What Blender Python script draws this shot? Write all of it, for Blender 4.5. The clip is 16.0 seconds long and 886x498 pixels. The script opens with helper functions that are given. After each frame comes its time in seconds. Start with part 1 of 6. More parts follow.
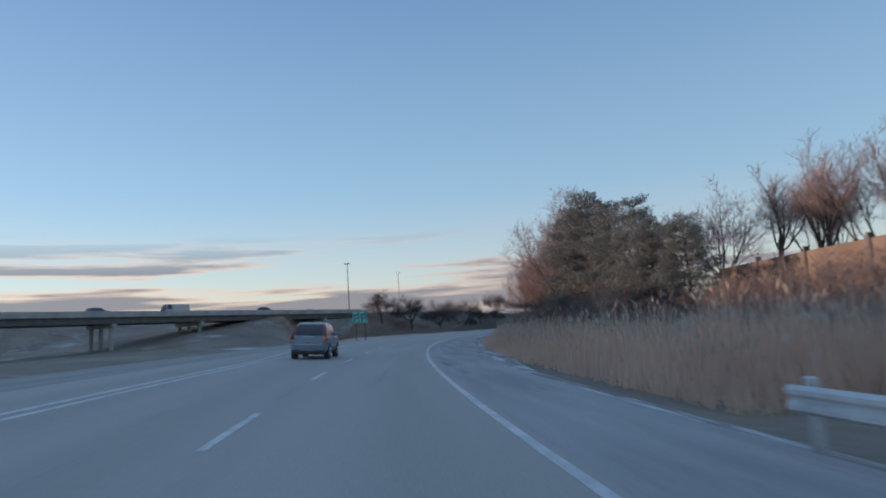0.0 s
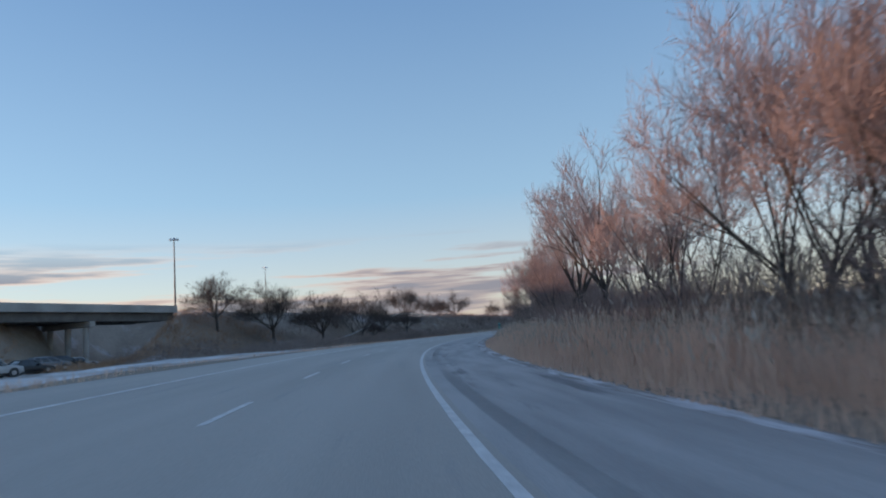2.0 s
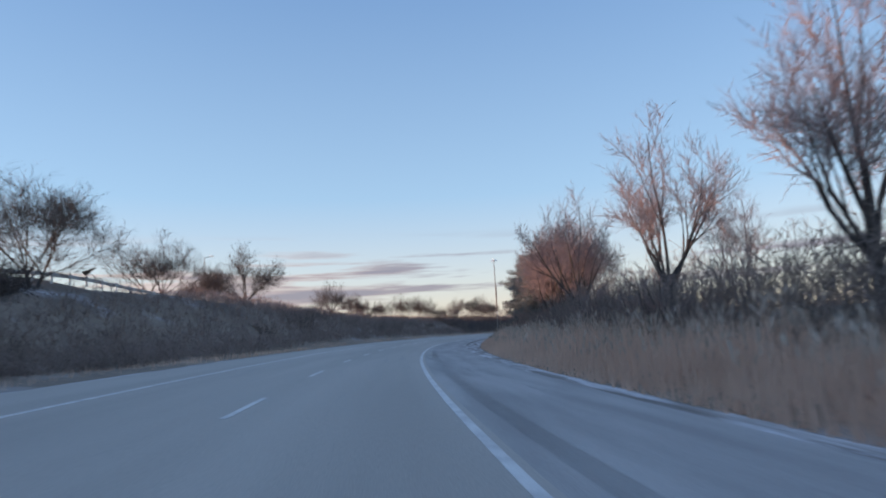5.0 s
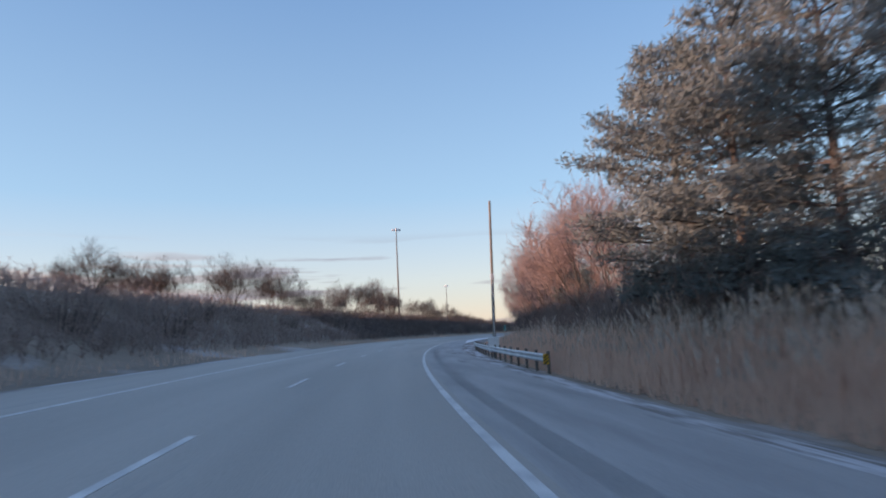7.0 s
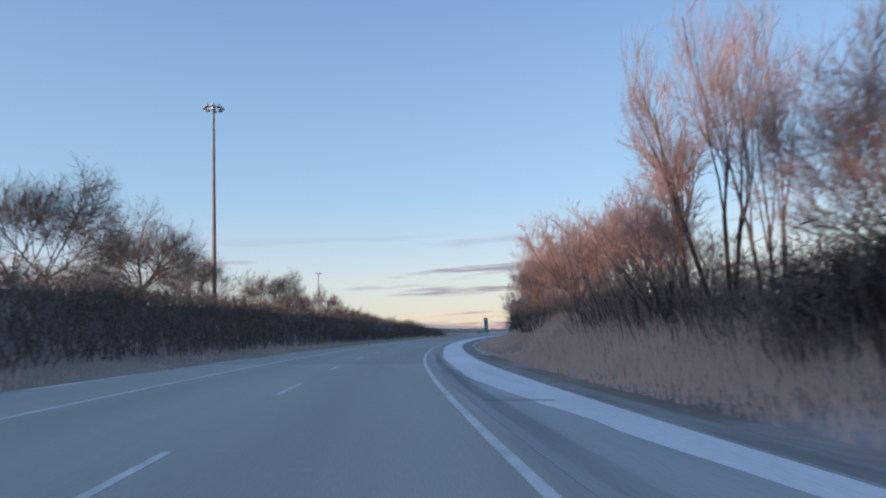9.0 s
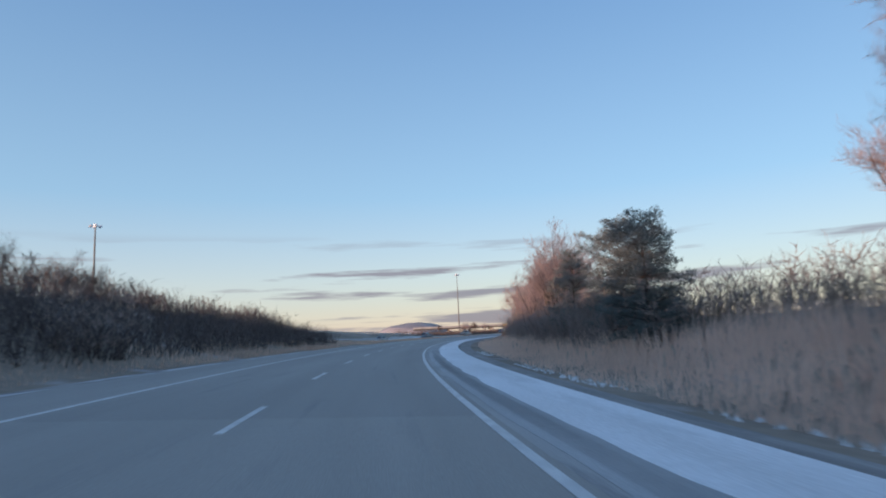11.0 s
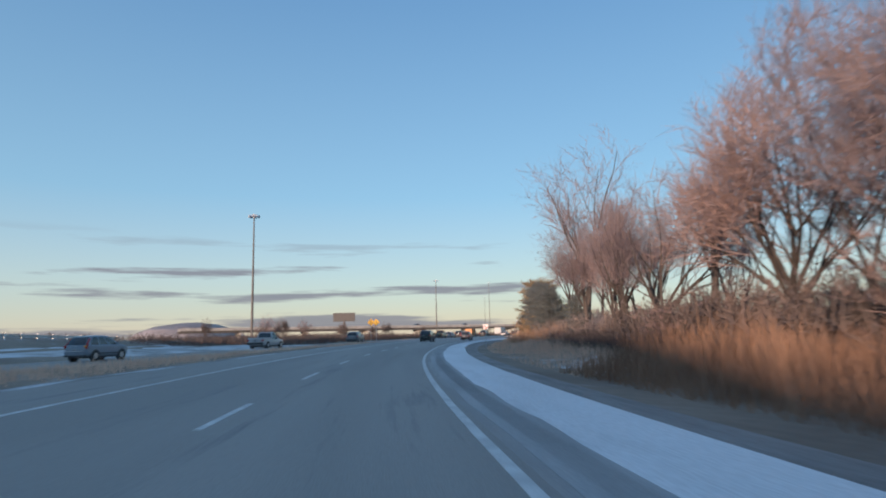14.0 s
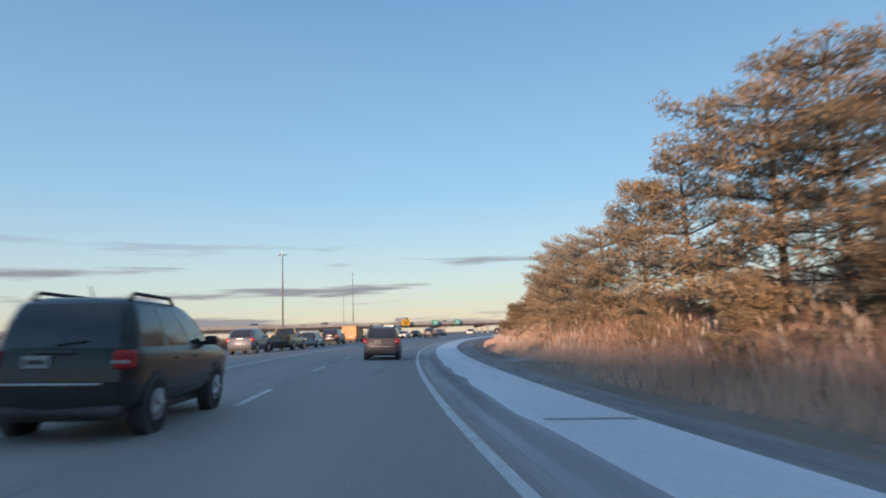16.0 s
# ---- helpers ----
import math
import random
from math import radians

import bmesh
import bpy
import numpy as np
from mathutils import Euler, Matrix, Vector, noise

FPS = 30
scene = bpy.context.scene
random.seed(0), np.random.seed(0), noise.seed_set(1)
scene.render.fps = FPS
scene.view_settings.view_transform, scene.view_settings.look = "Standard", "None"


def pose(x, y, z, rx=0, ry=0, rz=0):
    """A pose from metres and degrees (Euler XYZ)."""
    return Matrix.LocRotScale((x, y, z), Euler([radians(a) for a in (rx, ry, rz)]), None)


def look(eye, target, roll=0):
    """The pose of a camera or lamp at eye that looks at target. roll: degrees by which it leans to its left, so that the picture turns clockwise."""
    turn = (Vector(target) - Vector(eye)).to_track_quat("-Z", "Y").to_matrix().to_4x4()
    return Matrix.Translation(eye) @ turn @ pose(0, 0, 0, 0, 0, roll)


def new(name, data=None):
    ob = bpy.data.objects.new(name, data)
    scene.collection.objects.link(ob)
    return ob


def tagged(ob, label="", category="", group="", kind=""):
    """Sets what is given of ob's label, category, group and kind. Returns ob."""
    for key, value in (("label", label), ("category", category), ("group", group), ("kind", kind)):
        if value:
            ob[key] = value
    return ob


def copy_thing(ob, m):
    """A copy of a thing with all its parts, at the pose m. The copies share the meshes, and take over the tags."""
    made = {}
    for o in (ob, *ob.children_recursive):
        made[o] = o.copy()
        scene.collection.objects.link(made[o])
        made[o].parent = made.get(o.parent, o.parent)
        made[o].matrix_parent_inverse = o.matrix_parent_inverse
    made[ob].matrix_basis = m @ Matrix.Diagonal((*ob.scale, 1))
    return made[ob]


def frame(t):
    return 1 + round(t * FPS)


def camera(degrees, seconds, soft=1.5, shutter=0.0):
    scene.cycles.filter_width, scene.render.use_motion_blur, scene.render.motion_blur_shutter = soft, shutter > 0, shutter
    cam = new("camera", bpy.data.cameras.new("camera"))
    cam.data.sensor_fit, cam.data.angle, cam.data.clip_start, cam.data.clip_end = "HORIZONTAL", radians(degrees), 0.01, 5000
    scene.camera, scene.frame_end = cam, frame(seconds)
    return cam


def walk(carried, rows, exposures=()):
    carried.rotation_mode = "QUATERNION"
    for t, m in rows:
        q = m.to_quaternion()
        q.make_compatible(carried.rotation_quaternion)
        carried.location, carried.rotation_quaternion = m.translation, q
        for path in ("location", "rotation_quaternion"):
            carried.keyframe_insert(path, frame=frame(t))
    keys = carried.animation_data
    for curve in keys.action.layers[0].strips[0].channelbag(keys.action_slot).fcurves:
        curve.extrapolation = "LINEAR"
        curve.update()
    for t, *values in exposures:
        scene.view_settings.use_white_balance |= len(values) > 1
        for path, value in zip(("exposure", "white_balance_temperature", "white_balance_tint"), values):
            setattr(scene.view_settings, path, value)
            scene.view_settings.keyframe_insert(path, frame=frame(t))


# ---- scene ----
# ---------------------------------------------------------------- camera
KNOT_HEAD = (0.0, 11.31, 22.945, 34.646, 47.097, 58.849, 70.254, 82.541, 96.385)   # heading, degrees, every 2 s
KNOT_PACE = (-0.1049, -0.1076, -0.078, -0.0385, -0.0031, -0.0087, 0.0017, -0.004, -0.0066)
KNOT_BANK = (3.8, 4.53, 3.32, 2.67, 3.11, 3.08, 2.04, 1.28, 2.28)                    # cross-fall, degrees
EYE_Z, TURNED = 1.115, 7.06


def spline(knots, step, at):
    """Natural cubic through evenly spaced knots."""
    k, n = np.array(knots, float), len(knots)
    a, b = np.zeros((n, n)), np.zeros((n, n))
    a[0, 0] = a[-1, -1] = 1
    for i in range(1, n - 1):
        a[i, i - 1] = a[i, i + 1] = step / 6
        a[i, i] = 2 * step / 3
        b[i, i - 1] = b[i, i + 1] = 1 / step
        b[i, i] = -2 / step
    m = np.linalg.solve(a, b @ k)
    at = np.asarray(at, float)
    i = np.clip((at / step).astype(int), 0, n - 2)
    u = at / step - i
    return (1 - u) * k[i] + u * k[i + 1] + step * step / 6 * (((1 - u) ** 3 - (1 - u)) * m[i] + (u ** 3 - u) * m[i + 1])


T = np.linspace(0, 16, 321)
HEAD = np.radians(spline(KNOT_HEAD, 2.0, T))
PACE = 38.5 * np.exp(spline(KNOT_PACE, 2.0, T))
BANK = np.radians(spline(KNOT_BANK, 2.0, T))


def summed(rate):
    return np.concatenate([[0], np.cumsum((rate[1:] + rate[:-1]) / 2 * 0.05)])


PATH_X, PATH_Y, PATH_S = summed(PACE * np.sin(HEAD)), summed(PACE * np.cos(HEAD)), summed(PACE)
cam = camera(71.95, 16.0, soft=1.9, shutter=0.14)
rows = []
for t in np.arange(0, 16.01, 0.5):
    x, y = np.interp(t, T, PATH_X), np.interp(t, T, PATH_Y)
    yaw = np.interp(t, T, HEAD) + radians(TURNED)
    tilt = radians(np.interp(t, (0, 1.5, 4, 8, 12, 14, 16), (7.52, 7.72, 7.83, 7.86, 7.85, 7.93, 7.74)))
    roll = -math.degrees(np.interp(t, T, BANK))
    ahead = (math.sin(yaw) * math.cos(tilt), math.cos(yaw) * math.cos(tilt), math.sin(tilt))
    rows.append((float(t), look((x, y, EYE_Z), (x + ahead[0], y + ahead[1], EYE_Z + ahead[2]), roll)))
EXPOSURES = [(0, 1.84, 6850, 15), (1, 1.90, 7050, 19), (2.5, 1.93, 6800, 16), (3.5, 2.02, 6800, 18), (6.5, 2.15, 6950, 21), (9, 2.08, 6850, 20), (10.2, 2.04, 6800, 19), (12.5, 1.84, 6480, 9), (14.5, 1.82, 6450, 8), (16, 1.90, 6750, 12)]
walk(cam, rows, EXPOSURES)

# ---------------------------------------------------------------- sun and sky
SUN_AZ, SUN_EL = -62.0, 3.2          # clockwise from +y, and above the horizon
sky_world = bpy.data.worlds.new("evening_sky")
scene.world = sky_world
sky_world.use_nodes = True
wn, wl = sky_world.node_tree.nodes, sky_world.node_tree.links
wn.clear()
sky = wn.new("ShaderNodeTexSky")
sky.sky_type, sky.sun_disc = "NISHITA", False
sky.sun_elevation, sky.sun_rotation = radians(SUN_EL), radians(SUN_AZ)
sky.altitude, sky.air_density, sky.dust_density, sky.ozone_density = 200, 1.0, 0.2, 3.0
coord = wn.new("ShaderNodeTexCoord")
stretch = wn.new("ShaderNodeMapping")
stretch.inputs["Scale"].default_value = (2.0, 2.0, 32.0)
wl.new(coord.outputs["Generated"], stretch.inputs["Vector"])
puff = wn.new("ShaderNodeTexNoise")
puff.inputs["Scale"].default_value, puff.inputs["Detail"].default_value, puff.inputs["Roughness"].default_value = 1.15, 6.0, 0.55
wl.new(stretch.outputs["Vector"], puff.inputs["Vector"])
edge = wn.new("ShaderNodeMapRange")
edge.inputs["From Min"].default_value, edge.inputs["From Max"].default_value = 0.523, 0.594
sunward = wn.new("ShaderNodeVectorMath")   # the cloud bank is thicker on the sun's side
sunward.operation = "DOT_PRODUCT"
sunward.inputs[1].default_value = (math.sin(radians(-35)), math.cos(radians(-35)), 0)
wl.new(coord.outputs["Generated"], sunward.inputs[0])
thicker = wn.new("ShaderNodeMath")
thicker.operation = "MULTIPLY_ADD"
thicker.inputs[1].default_value = 0.06
wl.new(sunward.outputs["Value"], thicker.inputs[0])
wl.new(puff.outputs["Fac"], thicker.inputs[2])
low_bank = wn.new("ShaderNodeMapRange")    # a bank of cloud along the horizon
low_bank.inputs["From Min"].default_value, low_bank.inputs["From Max"].default_value = 0.015, 0.075
low_bank.inputs["To Min"].default_value, low_bank.inputs["To Max"].default_value = 0.055, 0.0
bank_sum = wn.new("ShaderNodeMath")
wl.new(thicker.outputs["Value"], bank_sum.inputs[0])
wl.new(low_bank.outputs["Result"], bank_sum.inputs[1])
sun_side = wn.new("ShaderNodeMath")        # and broader still around the place where the sun goes down
sun_side.operation = "MULTIPLY_ADD"
sun_side.inputs[1].default_value = 0.045
wl.new(bank_sum.outputs["Value"], sun_side.inputs[2])
wl.new(sun_side.outputs["Value"], edge.inputs["Value"])
split = wn.new("ShaderNodeSeparateXYZ")
wl.new(coord.outputs["Generated"], split.inputs["Vector"])
wl.new(split.outputs["Z"], low_bank.inputs["Value"])
belt = wn.new("ShaderNodeValToRGB")
belt.color_ramp.elements[0].position, belt.color_ramp.elements[0].color = 0.0, (0.8, 0.8, 0.8, 1)
belt.color_ramp.elements[1].position, belt.color_ramp.elements[1].color = 0.165, (0, 0, 0, 1)
belt.color_ramp.elements.new(0.105).color = (0.85, 0.85, 0.85, 1)
wl.new(split.outputs["Z"], belt.inputs["Fac"])
cover = wn.new("ShaderNodeMath")
cover.operation = "MULTIPLY"
wl.new(edge.outputs["Result"], cover.inputs[0])
wl.new(belt.outputs["Color"], cover.inputs[1])
mixer = wn.new("ShaderNodeMixRGB")
tone = wn.new("ShaderNodeMixRGB")
tone.inputs["Color1"].default_value, tone.inputs["Color2"].default_value = (2.5, 1.75, 1.35, 1), (0.60, 0.62, 0.80, 1)
thick_part = wn.new("ShaderNodeMapRange")
thick_part.inputs["From Min"].default_value, thick_part.inputs["From Max"].default_value = 0.565, 0.645
wl.new(sun_side.outputs["Value"], thick_part.inputs["Value"])
wl.new(thick_part.outputs["Result"], tone.inputs["Fac"])
lit_edge = wn.new("ShaderNodeMixRGB")      # warm rims towards the sun, grey away from it
lit_edge.inputs["Color1"].default_value, lit_edge.inputs["Color2"].default_value = (0.74, 0.74, 0.88, 1), (2.4, 1.85, 1.5, 1)
facing = wn.new("ShaderNodeMapRange")
facing.inputs["From Min"].default_value, facing.inputs["From Max"].default_value = 0.35, 0.95
wl.new(sunward.outputs["Value"], facing.inputs["Value"])
wl.new(facing.outputs["Result"], lit_edge.inputs["Fac"])
wl.new(facing.outputs["Result"], sun_side.inputs[0])
wl.new(lit_edge.outputs["Color"], tone.inputs["Color1"])
wl.new(tone.outputs["Color"], mixer.inputs["Color2"])
veil = wn.new("ShaderNodeMixRGB")        # thin high haze
veil.inputs["Fac"].default_value = 0.62
haze = wn.new("ShaderNodeValToRGB")      # paler towards the horizon, and again overhead
haze.color_ramp.elements[0].position, haze.color_ramp.elements[0].color = 0.0, (2.1, 2.0, 1.88, 1)
haze.color_ramp.elements[1].position, haze.color_ramp.elements[1].color = 0.62, (0.38, 0.89, 1.78, 1)
# zenith raised, above the view, to brighten the ground
haze.color_ramp.elements.new(1.0).color = (0.95, 1.42, 2.15, 1)
haze.color_ramp.elements.new(0.09).color = (1.80, 2.06, 2.18, 1)
haze.color_ramp.elements.new(0.22).color = (1.05, 1.75, 2.35, 1)
wl.new(split.outputs["Z"], haze.inputs["Fac"])
wl.new(haze.outputs["Color"], veil.inputs["Color2"])
wl.new(sky.outputs["Color"], veil.inputs["Color1"])
wl.new(cover.outputs["Value"], mixer.inputs["Fac"])
wl.new(veil.outputs["Color"], mixer.inputs["Color1"])
glow = wn.new("ShaderNodeBackground")
glow.inputs["Strength"].default_value = 0.10
wl.new(mixer.outputs["Color"], glow.inputs["Color"])
world_out = wn.new("ShaderNodeOutputWorld")
wl.new(glow.outputs["Background"], world_out.inputs["Surface"])

sun_data = bpy.data.lights.new("sun", "SUN")
sun_data.energy, sun_data.angle, sun_data.color = 1.6, radians(0.6), (1.0, 0.68, 0.50)
sun = new("sun", sun_data)
az, el = radians(SUN_AZ), radians(SUN_EL)
toward = Vector((math.sin(az) * math.cos(el), math.cos(az) * math.cos(el), math.sin(el)))
sun.matrix_world = look(toward * 800, (0, 0, 0))

# ---------------------------------------------------------------- materials


def paint(name, a, b, rough=0.8, scale=2.0, fine=30.0, bump=0.2, metal=0.0, coords="Object", vary=0.0, stretch_by=None, gloss=0.5, patches=None):
    """Two colours mixed by a broad noise, a fine grain over them, and relief."""
    m = bpy.data.materials.new(name)
    m.use_nodes = True
    n, l = m.node_tree.nodes, m.node_tree.links
    p = n["Principled BSDF"]
    tc = n.new("ShaderNodeTexCoord")
    vec = tc.outputs[coords]
    if stretch_by:
        mp = n.new("ShaderNodeMapping")
        mp.inputs["Scale"].default_value = stretch_by
        l.new(vec, mp.inputs["Vector"])
        vec = mp.outputs["Vector"]
    n1 = n.new("ShaderNodeTexNoise")
    n1.inputs["Scale"].default_value, n1.inputs["Detail"].default_value = scale, 5.0
    l.new(vec, n1.inputs["Vector"])
    n2 = n.new("ShaderNodeTexNoise")
    n2.inputs["Scale"].default_value, n2.inputs["Detail"].default_value = fine, 3.0
    l.new(vec, n2.inputs["Vector"])
    r = n.new("ShaderNodeMapRange")
    r.inputs["From Min"].default_value, r.inputs["From Max"].default_value = 0.36, 0.64
    l.new(n1.outputs["Fac"], r.inputs["Value"])
    mx = n.new("ShaderNodeMixRGB")
    mx.inputs["Color1"].default_value, mx.inputs["Color2"].default_value = (*a, 1), (*b, 1)
    l.new(r.outputs["Result"], mx.inputs["Fac"])
    hs = n.new("ShaderNodeHueSaturation")
    shown = mx.outputs["Color"]
    if patches:
        colour, size, lo, hi = patches
        n3 = n.new("ShaderNodeTexNoise")
        n3.inputs["Scale"].default_value, n3.inputs["Detail"].default_value, n3.inputs["Roughness"].default_value = size, 8.0, 0.65
        l.new(vec, n3.inputs["Vector"])
        r3 = n.new("ShaderNodeMapRange")
        r3.inputs["From Min"].default_value, r3.inputs["From Max"].default_value = lo, hi
        l.new(n3.outputs["Fac"], r3.inputs["Value"])
        m3 = n.new("ShaderNodeMixRGB")
        m3.inputs["Color2"].default_value = (*colour, 1)
        l.new(r3.outputs["Result"], m3.inputs["Fac"])
        l.new(shown, m3.inputs["Color1"])
        shown = m3.outputs["Color"]
    l.new(shown, hs.inputs["Color"])
    g = n.new("ShaderNodeMapRange")
    g.inputs["To Min"].default_value, g.inputs["To Max"].default_value = 0.72, 1.28
    l.new(n2.outputs["Fac"], g.inputs["Value"])
    val = g.outputs["Result"]
    if vary:
        oi = n.new("ShaderNodeObjectInfo")
        v = n.new("ShaderNodeMapRange")
        v.inputs["To Min"].default_value, v.inputs["To Max"].default_value = 1 - vary, 1 + vary
        l.new(oi.outputs["Random"], v.inputs["Value"])
        mu = n.new("ShaderNodeMath")
        mu.operation = "MULTIPLY"
        l.new(val, mu.inputs[0])
        l.new(v.outputs["Result"], mu.inputs[1])
        val = mu.outputs["Value"]
    l.new(val, hs.inputs["Value"])
    l.new(hs.outputs["Color"], p.inputs["Base Color"])
    p.inputs["Roughness"].default_value, p.inputs["Metallic"].default_value = rough, metal
    p.inputs["Specular IOR Level"].default_value = gloss
    if bump:
        bp = n.new("ShaderNodeBump")
        bp.inputs["Strength"].default_value, bp.inputs["Distance"].default_value = bump, 0.02
        l.new(n2.outputs["Fac"], bp.inputs["Height"])
        l.new(bp.outputs["Normal"], p.inputs["Normal"])
    return m


# three asphalt tones, each darker than the one before it along the road
PALE_ASPHALT = paint("pale_asphalt", (0.362, 0.336, 0.306), (0.43, 0.40, 0.365), 0.75, 0.35, 60, 0.25, coords="UV", stretch_by=(0.10, 1.6, 1), patches=((0.32, 0.308, 0.302), 0.9, 0.58, 0.72))
MID_ASPHALT = paint("mid_grey_asphalt", (0.312, 0.292, 0.27), (0.37, 0.346, 0.32), 0.75, 0.35, 60, 0.25, coords="UV", stretch_by=(0.10, 1.6, 1), patches=((0.28, 0.266, 0.255), 0.9, 0.58, 0.72))
ASPHALT = paint("asphalt", (0.28, 0.262, 0.244), (0.335, 0.313, 0.292), 0.75, 0.35, 60, 0.25, coords="UV", stretch_by=(0.10, 1.6, 1), patches=((0.225, 0.22, 0.218), 0.9, 0.58, 0.68))
SHOULDER = paint("worn_shoulder_asphalt", (0.31, 0.30, 0.295), (0.42, 0.408, 0.40), 0.85, 0.8, 40, 0.3, coords="UV", stretch_by=(0.2, 1.5, 1), patches=((0.18, 0.178, 0.178), 0.5, 0.58, 0.68))
FROST = paint("frosted_asphalt", (0.70, 0.705, 0.715), (0.80, 0.81, 0.83), 0.9, 0.5, 25, 0.2, coords="UV", stretch_by=(0.2, 1.2, 1), patches=((0.58, 0.585, 0.595), 0.6, 0.56, 0.72))
BAND = paint("frost_dusted_asphalt", (0.31, 0.31, 0.312), (0.43, 0.432, 0.438), 0.9, 0.6, 25, 0.2, coords="UV", stretch_by=(0.25, 1.6, 1))
VERGE = paint("dark_verge_gravel", (0.22, 0.208, 0.20), (0.32, 0.305, 0.296), 0.95, 0.9, 9, 0.6, coords="UV", stretch_by=(0.35, 1.6, 1), patches=((0.36, 0.355, 0.36), 0.9, 0.60, 0.72))
SNOW = paint("crusted_snow", (0.66, 0.665, 0.68), (0.78, 0.785, 0.80), 0.8, 3.0, 25, 0.3)
GRAVEL = paint("verge_gravel", (0.19, 0.17, 0.158), (0.37, 0.35, 0.335), 0.95, 0.9, 9, 0.6, coords="UV", stretch_by=(0.35, 2.0, 1), patches=((0.58, 0.58, 0.60), 0.7, 0.47, 0.58))
LINE = paint("road_paint", (0.70, 0.70, 0.69), (0.52, 0.52, 0.52), 0.7, 3.0, 30, 0.1, coords="UV")
EARTH = paint("winter_grass_ground", (0.19, 0.15, 0.12), (0.29, 0.235, 0.185), 0.95, 0.12, 2.2, 0.8, patches=((0.50, 0.51, 0.54), 0.11, 0.56, 0.74))
SNOWPATCH = paint("broken_snow_on_grass", (0.50, 0.49, 0.49), (0.70, 0.71, 0.73), 0.95, 0.6, 5.0, 0.6, patches=((0.24, 0.195, 0.155), 0.5, 0.44, 0.54))
SNOWGRASS = paint("thin_snow_on_grass", (0.42, 0.41, 0.41), (0.66, 0.67, 0.69), 0.95, 0.25, 3.0, 0.5, patches=((0.22, 0.185, 0.15), 0.16, 0.50, 0.64))
MAUVEGRASS = paint("brown_mauve_grass", (0.58, 0.41, 0.325), (0.74, 0.545, 0.44), 0.95, 0.2, 3.0, 0.0)
REED = paint("dry_reed", (0.42, 0.29, 0.22), (0.54, 0.385, 0.295), 0.9, 0.15, 3.0, 0.0)
PLUME = paint("reed_plume", (0.46, 0.37, 0.30), (0.60, 0.50, 0.41), 0.95, 0.3, 6.0, 0.0)
BARK = paint("grey_bark", (0.055, 0.045, 0.04), (0.095, 0.077, 0.067), 0.9, 2.0, 14, 0.4, vary=0.2)
TWIG = paint("bare_twig", (0.165, 0.125, 0.122), (0.24, 0.18, 0.174), 0.9, 0.5, 6, 0.0, vary=0.25)
RUSTTWIG = paint("reddish_twig", (0.195, 0.138, 0.124), (0.275, 0.195, 0.175), 0.9, 0.5, 6, 0.0, vary=0.2)
# shade put into the colour, for trees and brush seen from the unlit side
SHADETWIG = paint("grey_shaded_twig", (0.088, 0.072, 0.068), (0.145, 0.112, 0.102), 0.95, 0.4, 6, 0.0, vary=0.25)
THICKET = paint("thicket_twig", (0.19, 0.148, 0.132), (0.30, 0.235, 0.205), 0.95, 0.5, 6, 0.0, vary=0.25)
# warm sunlight is put into this needle colour, for the lit pines
NEEDLE = paint("sunlit_needle", (0.165, 0.124, 0.075), (0.31, 0.228, 0.136), 0.85, 0.8, 8, 0.0, vary=0.2)
# darker thicket twig, with shade put into the colour of unlit brush
DARKTWIG = paint("dark_shaded_twig", (0.13, 0.10, 0.088), (0.21, 0.165, 0.145), 0.95, 0.5, 6, 0.0)
# shade is put into this one, for conifers that stand unlit
SHADENEEDLE = paint("shaded_needle", (0.082, 0.094, 0.091), (0.132, 0.147, 0.142), 0.85, 0.8, 8, 0.0, vary=0.2)
STEEL = paint("galvanised_steel", (0.50, 0.51, 0.52), (0.64, 0.65, 0.66), 0.5, 1.5, 20, 0.1, metal=0.5)
POLE_STEEL = paint("weathered_pole_steel", (0.10, 0.095, 0.092), (0.15, 0.142, 0.138), 0.6, 0.8, 12, 0.1, metal=0.3)
WOOD = paint("weathered_pole_wood", (0.15, 0.128, 0.11), (0.22, 0.19, 0.168), 0.9, 1.0, 16, 0.3)
CONCRETE = paint("aged_concrete", (0.30, 0.29, 0.275), (0.42, 0.405, 0.385), 0.85, 0.4, 8, 0.3)
TANWALL = paint("tan_wall_panel", (0.12, 0.092, 0.072), (0.18, 0.138, 0.105), 0.85, 0.5, 10, 0.3)
SIGNGREEN = paint("sign_green", (0.015, 0.34, 0.25), (0.02, 0.38, 0.28), 0.45, 1.0, 20, 0.0)
SIGNWHITE = paint("sign_white", (0.75, 0.76, 0.76), (0.82, 0.82, 0.82), 0.45, 1.0, 20, 0.0)
SIGNYELLOW = paint("sign_yellow", (0.80, 0.42, 0.01), (0.86, 0.47, 0.02), 0.45, 1.0, 20, 0.0)
SIGNRED = paint("sign_red", (0.55, 0.03, 0.03), (0.60, 0.04, 0.04), 0.45, 1.0, 20, 0.0)
BLACK = paint("black_print", (0.02, 0.02, 0.02), (0.03, 0.03, 0.03), 0.6, 2.0, 20, 0.0)
RUBBER = paint("tyre_rubber", (0.018, 0.018, 0.018), (0.035, 0.034, 0.033), 0.85, 3.0, 30, 0.2)
ALLOY = paint("wheel_alloy", (0.45, 0.45, 0.46), (0.55, 0.55, 0.56), 0.35, 3.0, 30, 0.0, metal=0.8)
GLASSY = paint("tinted_car_glass", (0.022, 0.025, 0.03), (0.034, 0.038, 0.044), 0.06, 1.0, 10, 0.0, gloss=0.8)
